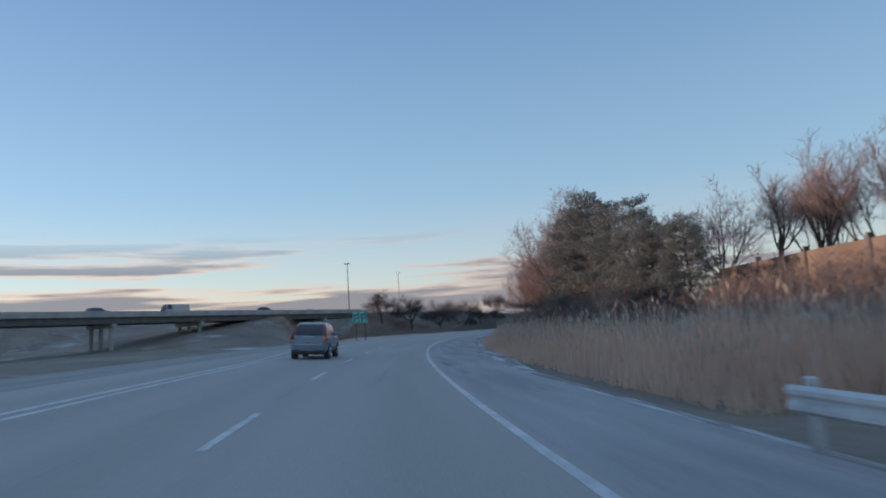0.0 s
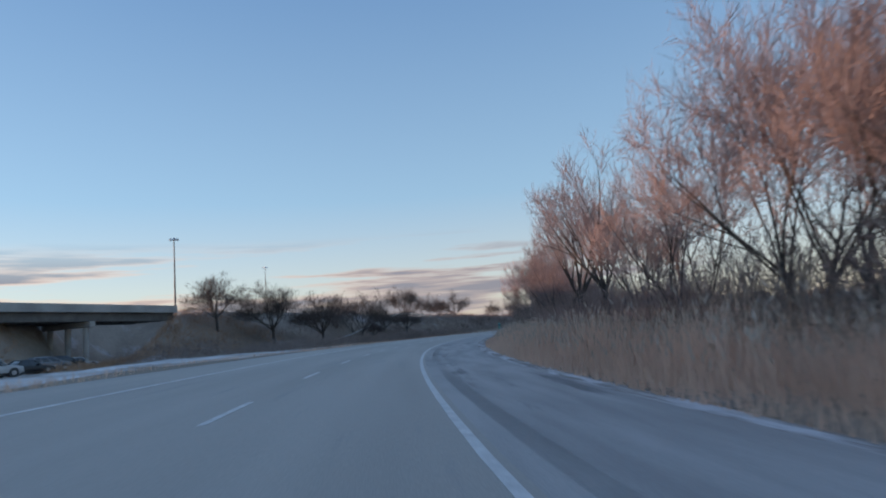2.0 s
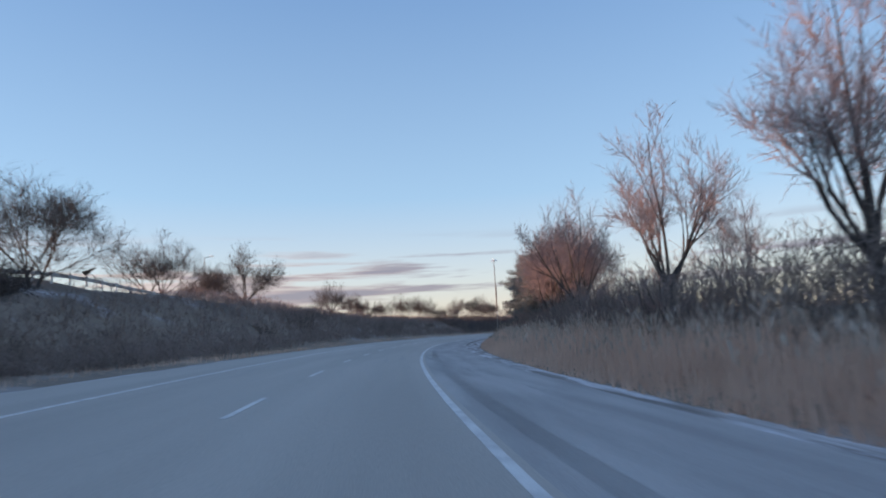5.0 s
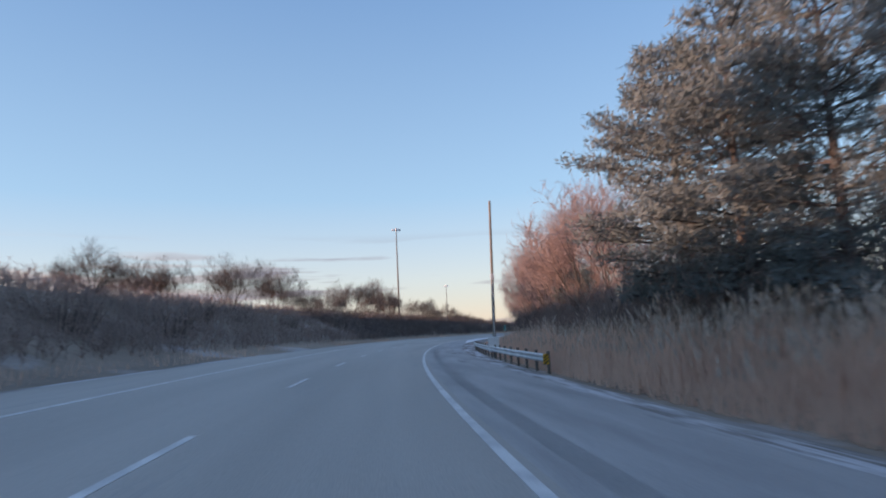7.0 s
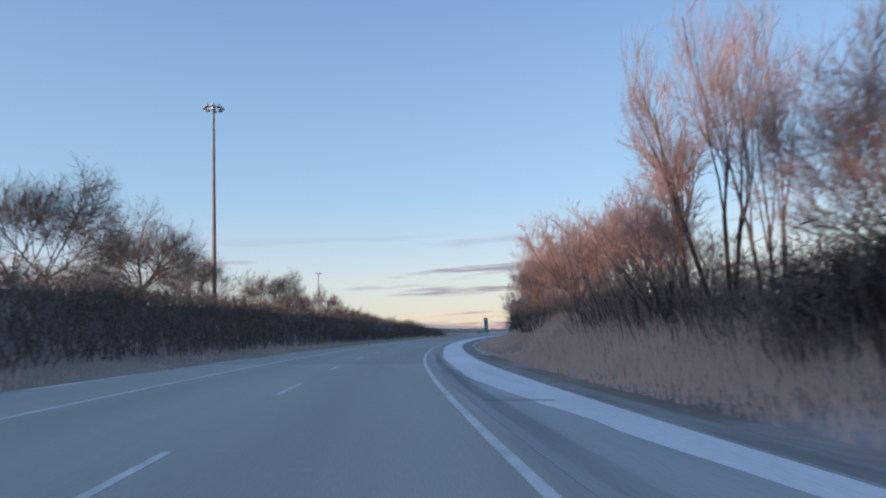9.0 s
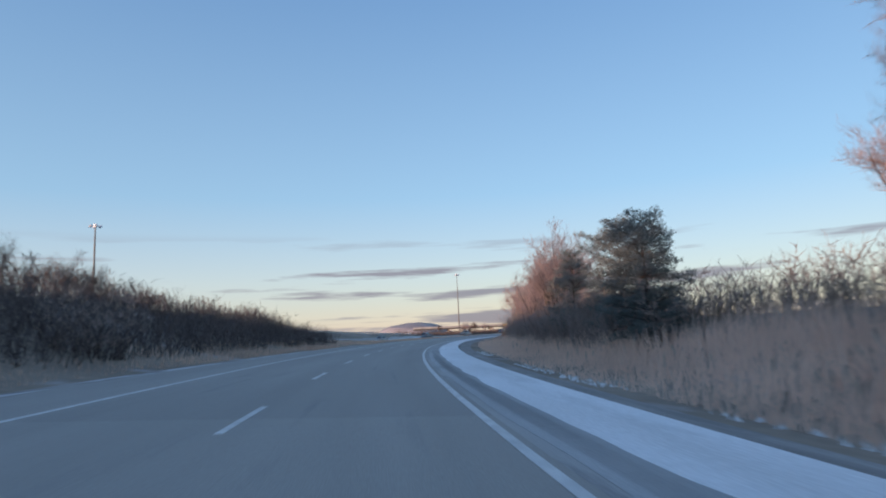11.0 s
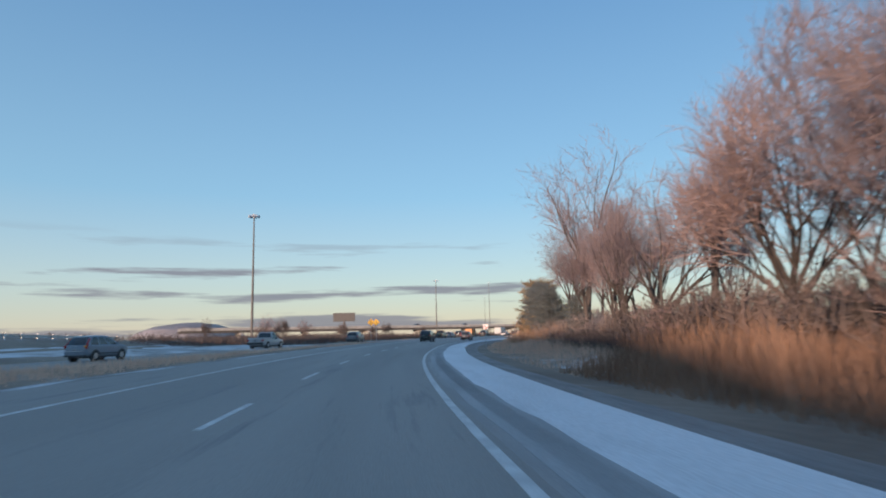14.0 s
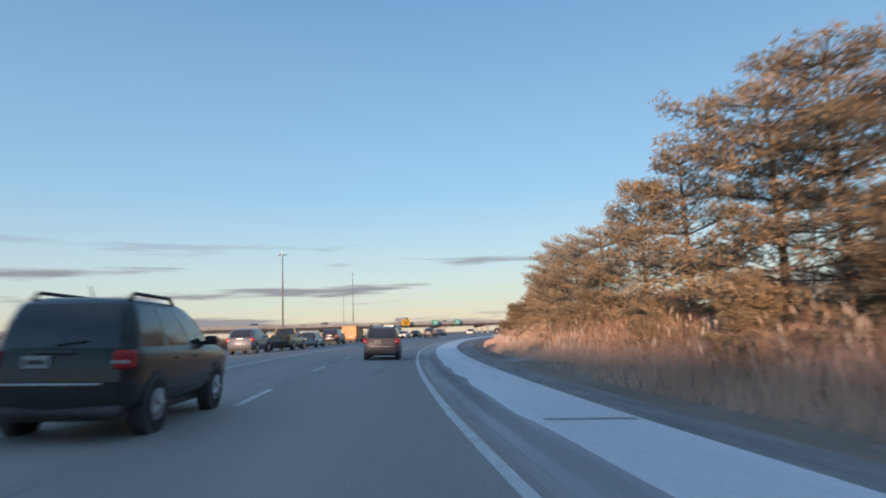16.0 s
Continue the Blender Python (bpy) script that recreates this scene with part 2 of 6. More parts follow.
TRIM = paint("dark_plastic_trim", (0.045, 0.046, 0.05), (0.065, 0.066, 0.07), 0.6, 3.0, 40, 0.1)
TAILRED = paint("tail_lamp_red", (0.35, 0.012, 0.015), (0.42, 0.02, 0.02), 0.2, 3.0, 20, 0.0)
# amber stands in for the lit right indicator; the unlit left one stays red
AMBER = paint("lit_indicator_amber", (0.9, 0.35, 0.03), (0.95, 0.4, 0.05), 0.25, 3.0, 20, 0.0)
PLATE = paint("number_plate_white", (0.30, 0.31, 0.32), (0.36, 0.37, 0.38), 0.6, 3.0, 20, 0.0)
# rust grass; the gold in its colour stands in for low sunlight
SUNGOLDGRASS = paint("sunlit_gold_grass", (0.34, 0.20, 0.12), (0.48, 0.30, 0.195), 0.95, 0.3, 5.0, 0.0)
# rust tint put into the grass where the low sun falls
SUNRUSTGRASS = paint("sunlit_rust_grass", (0.25, 0.145, 0.095), (0.37, 0.225, 0.15), 0.95, 0.3, 5.0, 0.0)
GROOVE = paint("milled_groove", (0.34, 0.336, 0.333), (0.40, 0.396, 0.393), 0.9, 2.0, 20, 0.1)
JOINT = paint("open_joint", (0.15, 0.148, 0.146), (0.2, 0.198, 0.196), 0.9, 2.0, 20, 0.1)
for m, thin in ((REED, (0.27, 0.185, 0.14)), (MAUVEGRASS, (0.24, 0.165, 0.13)), (TWIG, (0.07, 0.053, 0.051)), (RUSTTWIG, (0.09, 0.058, 0.05)), (THICKET, (0.10, 0.076, 0.07)), (DARKTWIG, (0.07, 0.054, 0.048)), (NEEDLE, (0.06, 0.048, 0.026)), (SHADENEEDLE, (0.05, 0.057, 0.054))):
    # thin blades pass light on; twigs and needles get it to lift their shade
    leaf_nodes, leaf_links = m.node_tree.nodes, m.node_tree.links
    pass_light, both = leaf_nodes.new("ShaderNodeBsdfTranslucent"), leaf_nodes.new("ShaderNodeAddShader")
    pass_light.inputs["Color"].default_value = (*thin, 1)
    leaf_links.new(leaf_nodes["Principled BSDF"].outputs["BSDF"], both.inputs[0])
    leaf_links.new(pass_light.outputs["BSDF"], both.inputs[1])
    leaf_links.new(both.outputs["Shader"], leaf_nodes["Material Output"].inputs["Surface"])
CHROME = paint("chrome_strip", (0.6, 0.6, 0.6), (0.65, 0.65, 0.65), 0.4, 3.0, 20, 0.0, metal=1.0)


def car_paint(name, c):
    m = paint(name, c, tuple(v * 0.9 for v in c), 0.35, 1.2, 40, 0.0, metal=0.12, gloss=0.3)
    m.node_tree.nodes["Principled BSDF"].inputs["Coat Weight"].default_value = 0.3
    return m


SILVER, DARKGREEN = car_paint("silver_blue_paint", (0.225, 0.268, 0.32)), car_paint("black_green_paint", (0.030, 0.036, 0.034))
BROWNGREY, WHITECAR = car_paint("brown_grey_paint", (0.13, 0.11, 0.11)), car_paint("white_paint", (0.42, 0.43, 0.44))
BLACKCAR, GREYCAR = car_paint("black_paint", (0.02, 0.02, 0.023)), car_paint("grey_paint", (0.16, 0.17, 0.19))
TANCAR = car_paint("tan_paint", (0.30, 0.23, 0.13))

# ---------------------------------------------------------------- road coordinates: s along, l to the right of the eye's line
BEND = 1 / 360.0
GS = np.arange(-320.0, 1400.0, 2.0)
S_END = PATH_S[-1]
GH = np.where(GS < 0, GS * BEND, np.where(GS <= S_END, np.interp(GS, PATH_S, HEAD), HEAD[-1] + (GS - S_END) * BEND))
GX = np.concatenate([[0], np.cumsum((np.sin(GH[1:]) + np.sin(GH[:-1])))])
GY = np.concatenate([[0], np.cumsum((np.cos(GH[1:]) + np.cos(GH[:-1])))])
GX -= np.interp(0, GS, GX)
GY -= np.interp(0, GS, GY)


def lane_shift(s):
    """How the lanes wander against the eye's line."""
    return np.interp(s, (0, 12, 42, 57, 75, 115, 150, 240, 280, 316, 352, 372, 400, 466, 474, 488, 508, 528, 546, 565, 582, 603), (0.43, 0.34, 0.09, -0.06, -0.22, -0.2, -0.03, -0.01, 0.06, -0.02, 0.13, 0.36, 0.3, 0.12, 0.15, 0.0, -0.05, 0.02, 0.13, 0.30, 0.1, -0.15))


def bank(s):
    return np.interp(s, PATH_S, BANK)


def spot(s, l):
    h = np.interp(s, GS, GH)
    return np.interp(s, GS, GX) + l * np.cos(h), np.interp(s, GS, GY) - l * np.sin(h)


def heading(s):
    return float(np.interp(s, GS, GH))


def second_road(s):
    """The centre line of the roadway that joins from the left."""
    return np.interp(s, (380, 430, 470, 505, 540, 575, 620, 700, 1400), (-60, -45, -34, -26.5, -21, -15.5, -10.8, -10.2, -10.2))


def second_z(s):
    """The height of that roadway, which climbs to the motorway's level."""
    return np.interp(s, (400, 545, 610, 1400), (-0.2, -0.1, 0.3, 0.3))


def exit_road(s):
    """The centre line of the roadway that leaves to the left."""
    return np.interp(s, (-320, 0, 30, 60, 90, 120, 160), (-11, -11.0, -12.5, -16, -23, -33, -52))


def smooth(a, b, v):
    u = np.clip((v - a) / (b - a), 0, 1)
    return u * u * (3 - 2 * u)


def ground_z(s, l):
    s, l = np.asarray(s, float), np.asarray(l, float)
    tb = np.tan(bank(s))
    road = -np.clip(l, -7.7, 5.0) * tb
    berm = np.interp(s, (-320, 70, 95, 125, 160, 200, 300, 400, 440, 475, 510, 1400), (0.3, 0.4, 0.8, 3.0, 5.2, 5.6, 4.6, 4.8, 4.2, 2.6, 0.4, 0.0))
    toe = np.interp(s, (100, 160, 200, 235), (-30, -27, -16, -8.5))
    crest = np.interp(s, (100, 160, 205, 235, 440), (-52, -46, -30, -21, -21.5))
    berm = berm + np.interp(s, (95, 130, 200, 240), (0, 4.0, 1.5, 0))
    left = road + (berm - road) * smooth(toe, crest, l)
    far = np.interp(s, (430, 470, 520, 600, 680), (4.5, 4.5, 4.0, 1.2, 0.0))
    left = left + np.where(s > 440, (far - left) * smooth(-31, -46, l), 0)
    left = left * (1 - smooth(-70, -160, l)) - 0.5 * smooth(-70, -160, l)
    ex = exit_road(s)
    cut = np.where(s < 170, 1 - smooth(4.5, 9.0, np.abs(l - ex)), 0) * smooth(-7.5, -8.0, l)
    left = left * (1 - cut) + cut * (0.3 - 0.05)
    sec = second_road(s)
    cut = np.where(s > 400, 1 - smooth(4.6, 9.0, np.abs(l - sec)), 0) * smooth(-7.5, -8.0, l)
    left = left * (1 - cut) + cut * (second_z(s) - 0.05)
    rise = np.interp(s, (-320, 15, 45, 80, 300, 355, 380, 405, 460, 560, 620, 1400), (2.3, 2.3, 2.0, 1.8, 1.6, 1.7, 2.3, 1.8, 1.3, 0.9, 0.9, 0.6))
    right = road - 0.22 * smooth(5.0, 6.6, l) + (rise + 0.3) * smooth(7.5, np.interp(s, (335, 366, 402, 430), (19, 12.8, 12.8, 19)), l)
    return np.where(l < 0, left, right) - 0.03


def gz(s, l):
    return float(ground_z(s, l))


def at(s, l, z=None, turn=0.0, size=1.0):
    """A pose at the road place (s, l), turned along the road, on the ground unless z is given."""
    x, y = spot(s, l)
    return Matrix.LocRotScale((float(x), float(y), gz(s, l) if z is None else z), Euler((0, 0, -heading(s) + radians(turn))), (size,) * 3)


# ---------------------------------------------------------------- mesh helpers


def mesh_from(name, verts, faces, mat, smooth_faces=False):
    me = bpy.data.meshes.new(name)
    me.from_pydata(verts, [], faces)
    me.materials.append(mat)
    if smooth_faces:
        me.polygons.foreach_set("use_smooth", [True] * len(me.polygons))
    me.update()
    return me


def part(name, bm, material, parent, label=""):
    """Links a bmesh as one mesh under a thing or a part."""
    me = bpy.data.meshes.new(name)
    bm.to_mesh(me)
    bm.free()
    me.materials.append(material)
    ob = new(name, me)
    ob.parent = parent
    if label:
        ob["label"] = label
    return ob


def part_mesh(name, me, parent, label=""):
    ob = new(name, me)
    ob.parent = parent
    if label:
        ob["label"] = label
    return ob


def thing(name, m, label, category, group="", kind=""):
    ob = new(name)
    ob.matrix_world = m
    return tagged(ob, label, category, group, kind)


def box(bm, cx, cy, cz, sx, sy, sz, bevel=0.0, m=None):
    got = bmesh.ops.create_cube(bm, size=1.0, matrix=(m or Matrix()) @ Matrix.Translation((cx, cy, cz)) @ Matrix.Diagonal((sx, sy, sz, 1)))
    if bevel:
        edges = list({e for v in got["verts"] for e in v.link_edges})
        bmesh.ops.bevel(bm, geom=edges, offset=bevel, segments=2, affect="EDGES", profile=0.5)
    return bm


def rod(bm, p, q, r0, r1=None, sides=10):
    p, q = Vector(p), Vector(q)
    r1 = r0 if r1 is None else r1
    d = q - p
    m = Matrix.Translation((p + q) / 2) @ d.to_track_quat("Z", "Y").to_matrix().to_4x4()
    bmesh.ops.create_cone(bm, cap_ends=True, segments=sides, radius1=r0, radius2=r1, depth=d.length, matrix=m)
    return bm


def fresh():
    return bmesh.new()


def ribbon(name, s0, s1, step, left, right, lift, mat, shift=True, crown=None):
    """A strip along the road between two offsets, lying a little over the ground, with a skirt and metric UVs."""
    ss = np.arange(s0, s1 + 0.01, step)
    verts, faces, uvs = [], [], []
    cols = 5
    for s in ss:
        a = left(s) if callable(left) else left
        b = right(s) if callable(right) else right
        w = lane_shift(s) if shift else 0.0
        for c in range(cols):
            l = a + (b - a) * c / (cols - 1) + w
            x, y = spot(s, l)
            z = (-l * math.tan(bank(s)) if crown is None else crown(s, l)) + lift
            verts.append((float(x), float(y), float(z)))
            uvs.append((s, l))
        for l, c in ((a + w, 0), (b + w, cols - 1)):
            x, y = spot(s, l)
            z = (-l * math.tan(bank(s)) if crown is None else crown(s, l)) - 0.25
            verts.append((float(x), float(y), float(z)))
            uvs.append((s, l))
    k = cols + 2
    for i in range(len(ss) - 1):
        for c in range(cols - 1):
            faces.append((i * k + c, i * k + c + 1, (i + 1) * k + c + 1, (i + 1) * k + c))
        faces.append((i * k + cols, i * k, (i + 1) * k, (i + 1) * k + cols))
        faces.append((i * k + cols - 1, i * k + cols + 1, (i + 1) * k + cols + 1, (i + 1) * k + cols - 1))
    me = mesh_from(name, verts, faces, mat)
    uv = me.uv_layers.new(name="metres")
    flat = np.array(uvs)[[v for f in faces for v in f]]
    uv.data.foreach_set("uv", flat.ravel())
    return me


# ---------------------------------------------------------------- ground and roads
def build_ground():
    ls = np.concatenate([-np.geomspace(2600, 60, 22), np.arange(-54, -22, 4.0), np.arange(-22, -7.7, 1.3), [-7.7, -4, 0, 5.0], np.arange(5.6, 10, 0.8), np.arange(10.5, 26, 2.2), np.geomspace(28, 300, 10)])
    ss = np.arange(-316, 1396, 6.0)
    g_s, g_l = np.meshgrid(ss, ls, indexing="ij")
    x, y = spot(g_s, g_l)
    z = ground_z(g_s, g_l)
    off = (g_l < -8.5) | (g_l > 6.0)
    rough = np.array([[noise.noise((a * 0.09, b * 0.09, 0)) for b in row] for a, row in zip(ss, np.broadcast_to(ls, (len(ss), len(ls))))])
    z = z + np.where(off, rough * 0.22, 0) - 0.12 * (~off)
    verts = np.stack([x, y, z], -1).reshape(-1, 3).tolist()
    n = len(ls)
    faces = [(i * n + j, (i + 1) * n + j, (i + 1) * n + j + 1, i * n + j + 1) for i in range(len(ss) - 1) for j in range(n - 1)]
    me = mesh_from("ground", verts, [f[::-1] for f in faces], EARTH, True)
    tagged(new("ground", me), "frosty brown winter grass verge and low embankments", "ground", kind="structure")


build_ground()


def outer_right(s):
    return float(np.interp(s, (-200, 20, 45, 150, 200, 300, 1400), (3.7, 3.7, 4.9, 4.9, 4.3, 3.75, 3.75)))


road = tagged(new("road", ribbon("road", -150, 351, 3.0, -7.45, 1.32, 0.0, PALE_ASPHALT)), "pale grey two-lane motorway asphalt, worn", "road", kind="structure")
tagged(new("road", ribbon("road", 351, 411, 3.0, -7.45, 1.32, 0.0, MID_ASPHALT)), "mid-grey two-lane motorway asphalt, worn", "road", kind="structure")
tagged(new("road", ribbon("road", 411, 1299, 3.0, -7.45, 1.32, 0.0, ASPHALT)), "grey two-lane motorway asphalt, slightly worn", "road", kind="structure")
tagged(new("road_shoulder", ribbon("road_shoulder", -150, 375, 3.0, 1.32, outer_right, 0.0, SHOULDER)), "patched grey asphalt shoulder beside the lane", "shoulder", kind="structure")
tagged(new("frosted_shoulder", ribbon("frosted_shoulder", 326, 1299, 1.0, lambda s: float(np.interp(s, (326, 332, 342), (3.4, 2.9, 2.14))) + 0.13 * noise.noise((s * 0.45, 1.0, 0.0)) + 0.08 * noise.noise((s * 0.11, 4.0, 0.0)), lambda s: outer_right(s) - 0.1, 0.005, FROST)), "pale frosted asphalt shoulder", "shoulder", kind="structure")
tagged(new("dusted_shoulder", ribbon("dusted_shoulder", 288, 345, 1.0, lambda s: float(np.interp(s, (288, 300, 312), (3.5, 2.7, 2.1))) + 0.15 * noise.noise((s * 0.4, 2.0, 0.0)), lambda s: outer_right(s) - 0.12, 0.003, BAND)), "asphalt shoulder dusted with frost", "shoulder", kind="structure")
tagged(new("shoulder_seam", ribbon("shoulder_seam", 375, 1299, 3.0, 1.32, 2.34, 0.0, SHOULDER)), "dark strip of asphalt between line and shoulder", "shoulder", kind="structure")
tagged(new("gravel_verge", ribbon("gravel_verge", -150, 321, 3.0, outer_right, lambda s: outer_right(s) + 1.3, -0.06, GRAVEL, crown=lambda s, l: -l * math.tan(bank(s)) - 0.1 * max(0, l - outer_right(s) - 0.3))), "dirty gravel verge with traces of frost", "verge", kind="structure")
tagged(new("gravel_verge", ribbon("gravel_verge", 321, 1299, 3.0, outer_right, lambda s: outer_right(s) + 1.6, -0.06, VERGE, crown=lambda s, l: -l * math.tan(bank(s)) - 0.1 * max(0, l - outer_right(s) - 0.3))), "dark gravelly verge beside the frosted shoulder", "verge", kind="structure")
tagged(new("rumble_band", ribbon("rumble_band", 318, 1299, 3.0, lambda s: 1.47 + 0.06 * noise.noise((s * 0.3, 7.0, 0.0)), 2.2, 0.004, BAND)), "lightly frosted asphalt band under the rumble grooves", "shoulder", kind="structure")
flat = lambda s, l: float(second_z(s))
tagged(new("exit_road", ribbon("exit_road", -150, 160, 4.0, lambda s: exit_road(s) - 3.6, lambda s: min(exit_road(s) + 3.6, -7.45) if s > 20 else -7.45, -0.012, ASPHALT, crown=lambda s, l: 0.33)), "grey asphalt exit roadway", "road", kind="structure")
tagged(new("joining_road", ribbon("joining_road", 384, 1300, 4.0, lambda s: second_road(s) - 3.9, lambda s: min(second_road(s) + 3.7, -7.45) if s < 600 else -7.45, -0.012, ASPHALT, crown=flat)), "grey asphalt roadway joining the motorway", "road", kind="structure")


def marking(name, s0, s1, l, width, label, step=1.5, lift=0.006, crown=None):
    a = (lambda s: l(s) - width / 2) if callable(l) else l - width / 2
    b = (lambda s: l(s) + width / 2) if callable(l) else l + width / 2
    ob = new(name, ribbon(name, s0, s1, step, a, b, lift, LINE, crown=crown))
    ob.parent = road
    ob["label"] = label
    return ob


marking("edge_line", -60, 1200, 1.15, 0.13, "solid white right edge line", 3.0)
marking("left_edge_line", -60, 610, -5.25, 0.11, "solid white left edge line", 3.0)
marking("left_edge_line", 610, 800, -5.25, 0.12, "solid white lane line", 3.0)
marking("gore_line", -60, 70, lambda s: -5.55 if s < 25 else float(np.interp(s, (25, 70), (-5.55, -9.5))), 0.12, "second white line of the gore", 3.0, 0.012)
DASH_NO, DASH_AT = (0, 4, 8, 12, 16, 27, 31, 35, 39, 41, 52, 54, 56, 58, 60, 63, 65), (6.2, 41.3, 77.3, 112.1, 149.2, 244.5, 281.4, 320.6, 355.7, 373.7, 472.6, 490.7, 508.8, 525.4, 542.0, 568.6, 586.6)
for i in range(-4, 112):
    s = float(np.interp(i, DASH_NO, DASH_AT)) + 8.8 * min(0, i) + 8.9 * max(0, i - 65)
    marking("lane_dash", s, s + 3.0, -2.12, 0.10, "", 1.4)
tagged(new("left_verge", ribbon("left_verge", 75, 600, 3.0, -8.5, -7.45, -0.05, GRAVEL, crown=lambda s, l: -max(l, -7.7) * math.tan(bank(s)) - 0.02)), "pale frosty gravel strip beside the left shoulder", "verge", kind="structure")



def sheet_on_ground(name, s0, s1, l0, l1, mat, lift=0.03):
    """A thin sheet that follows the ground, its rim sunk into it."""
    ss, ls = np.arange(s0, s1 + 0.1, 3.0), np.linspace(l0, l1, 18)
    verts, uvs = [], []
    for i, a in enumerate(ss):
        for j, b in enumerate(ls):
            x, y = spot(a, b)
            rim = i in (0, len(ss) - 1) or j in (0, len(ls) - 1)
            h = gz(a, b) + noise.noise((a * 0.09, b * 0.09, 0)) * 0.22 + (-0.4 if rim else lift + 0.09 * noise.noise((a * 0.3, b * 0.4, 5)))
            verts.append((float(x), float(y), h))
    n = len(ls)
    faces = [(i * n + j, i * n + j + 1, (i + 1) * n + j + 1, (i + 1) * n + j) for i in range(len(ss) - 1) for j in range(n - 1)]
    return mesh_from(name, verts, faces, mat, True)


tagged(new("frosted_slope", sheet_on_ground("frosted_slope", 72, 150, -28, -9.4, SNOWGRASS)), "frosted grass slope with thin snow", "ground", kind="structure")
tagged(new("frosted_slope", sheet_on_ground("frosted_slope", 466, 596, -36, -13.5, SNOWGRASS)), "frosted grass slope between the roads", "ground", kind="structure")
tagged(new("snowy_bank", sheet_on_ground("snowy_bank", 534, 555, 7.0, 10.8, SNOWPATCH, 0.04)), "patch of old snow on the grass bank", "ground", kind="structure")
# ---------------------------------------------------------------- plants


class Shoot:
    """Collects tubes and flat strips as plain lists."""

    def __init__(self):
        self.v, self.f = [], []

    def tube(self, p, q, r0, r1, sides=5):
        d = (q - p).normalized()
        a = d.orthogonal().normalized()
        b = d.cross(a)
        n = len(self.v)
        for c, r in ((p, r0), (q, r1)):
            for k in range(sides):
                ang = 2 * math.pi * k / sides
                w = c + (a * math.cos(ang) + b * math.sin(ang)) * r
                self.v.append((w.x, w.y, w.z))
        for k in range(sides):
            j = (k + 1) % sides
            self.f.append((n + k, n + j, n + sides + j, n + sides + k))

    def spike(self, p, q, w, rnd):
        """One thin triangle: a twig or a needle bundle."""
        d = (q - p).normalized()
        a = d.orthogonal().normalized()
        a = a * math.cos(rnd) + d.cross(a) * math.sin(rnd)
        n = len(self.v)
        self.v += [tuple(p - a * w), tuple(p + a * w), tuple(q)]
        self.f.append((n, n + 1, n + 2))

    def strip(self, p, q, w0, w1, rnd):
        d = (q - p).normalized()
        a = d.orthogonal().normalized()
        a = (a * math.cos(rnd) + d.cross(a) * math.sin(rnd))
        n = len(self.v)
        for c, w in ((p, w0), (q, w1)):
            self.v.append(tuple(c - a * w))
            self.v.append(tuple(c + a * w))
        self.f.append((n, n + 1, n + 3, n + 2))

    def mesh(self, name, mat):
        return mesh_from(name, self.v, self.f, mat)


def unit(rng):
    v = Vector((rng.gauss(0, 1), rng.gauss(0, 1), rng.gauss(0, 1)))
    return v.normalized()


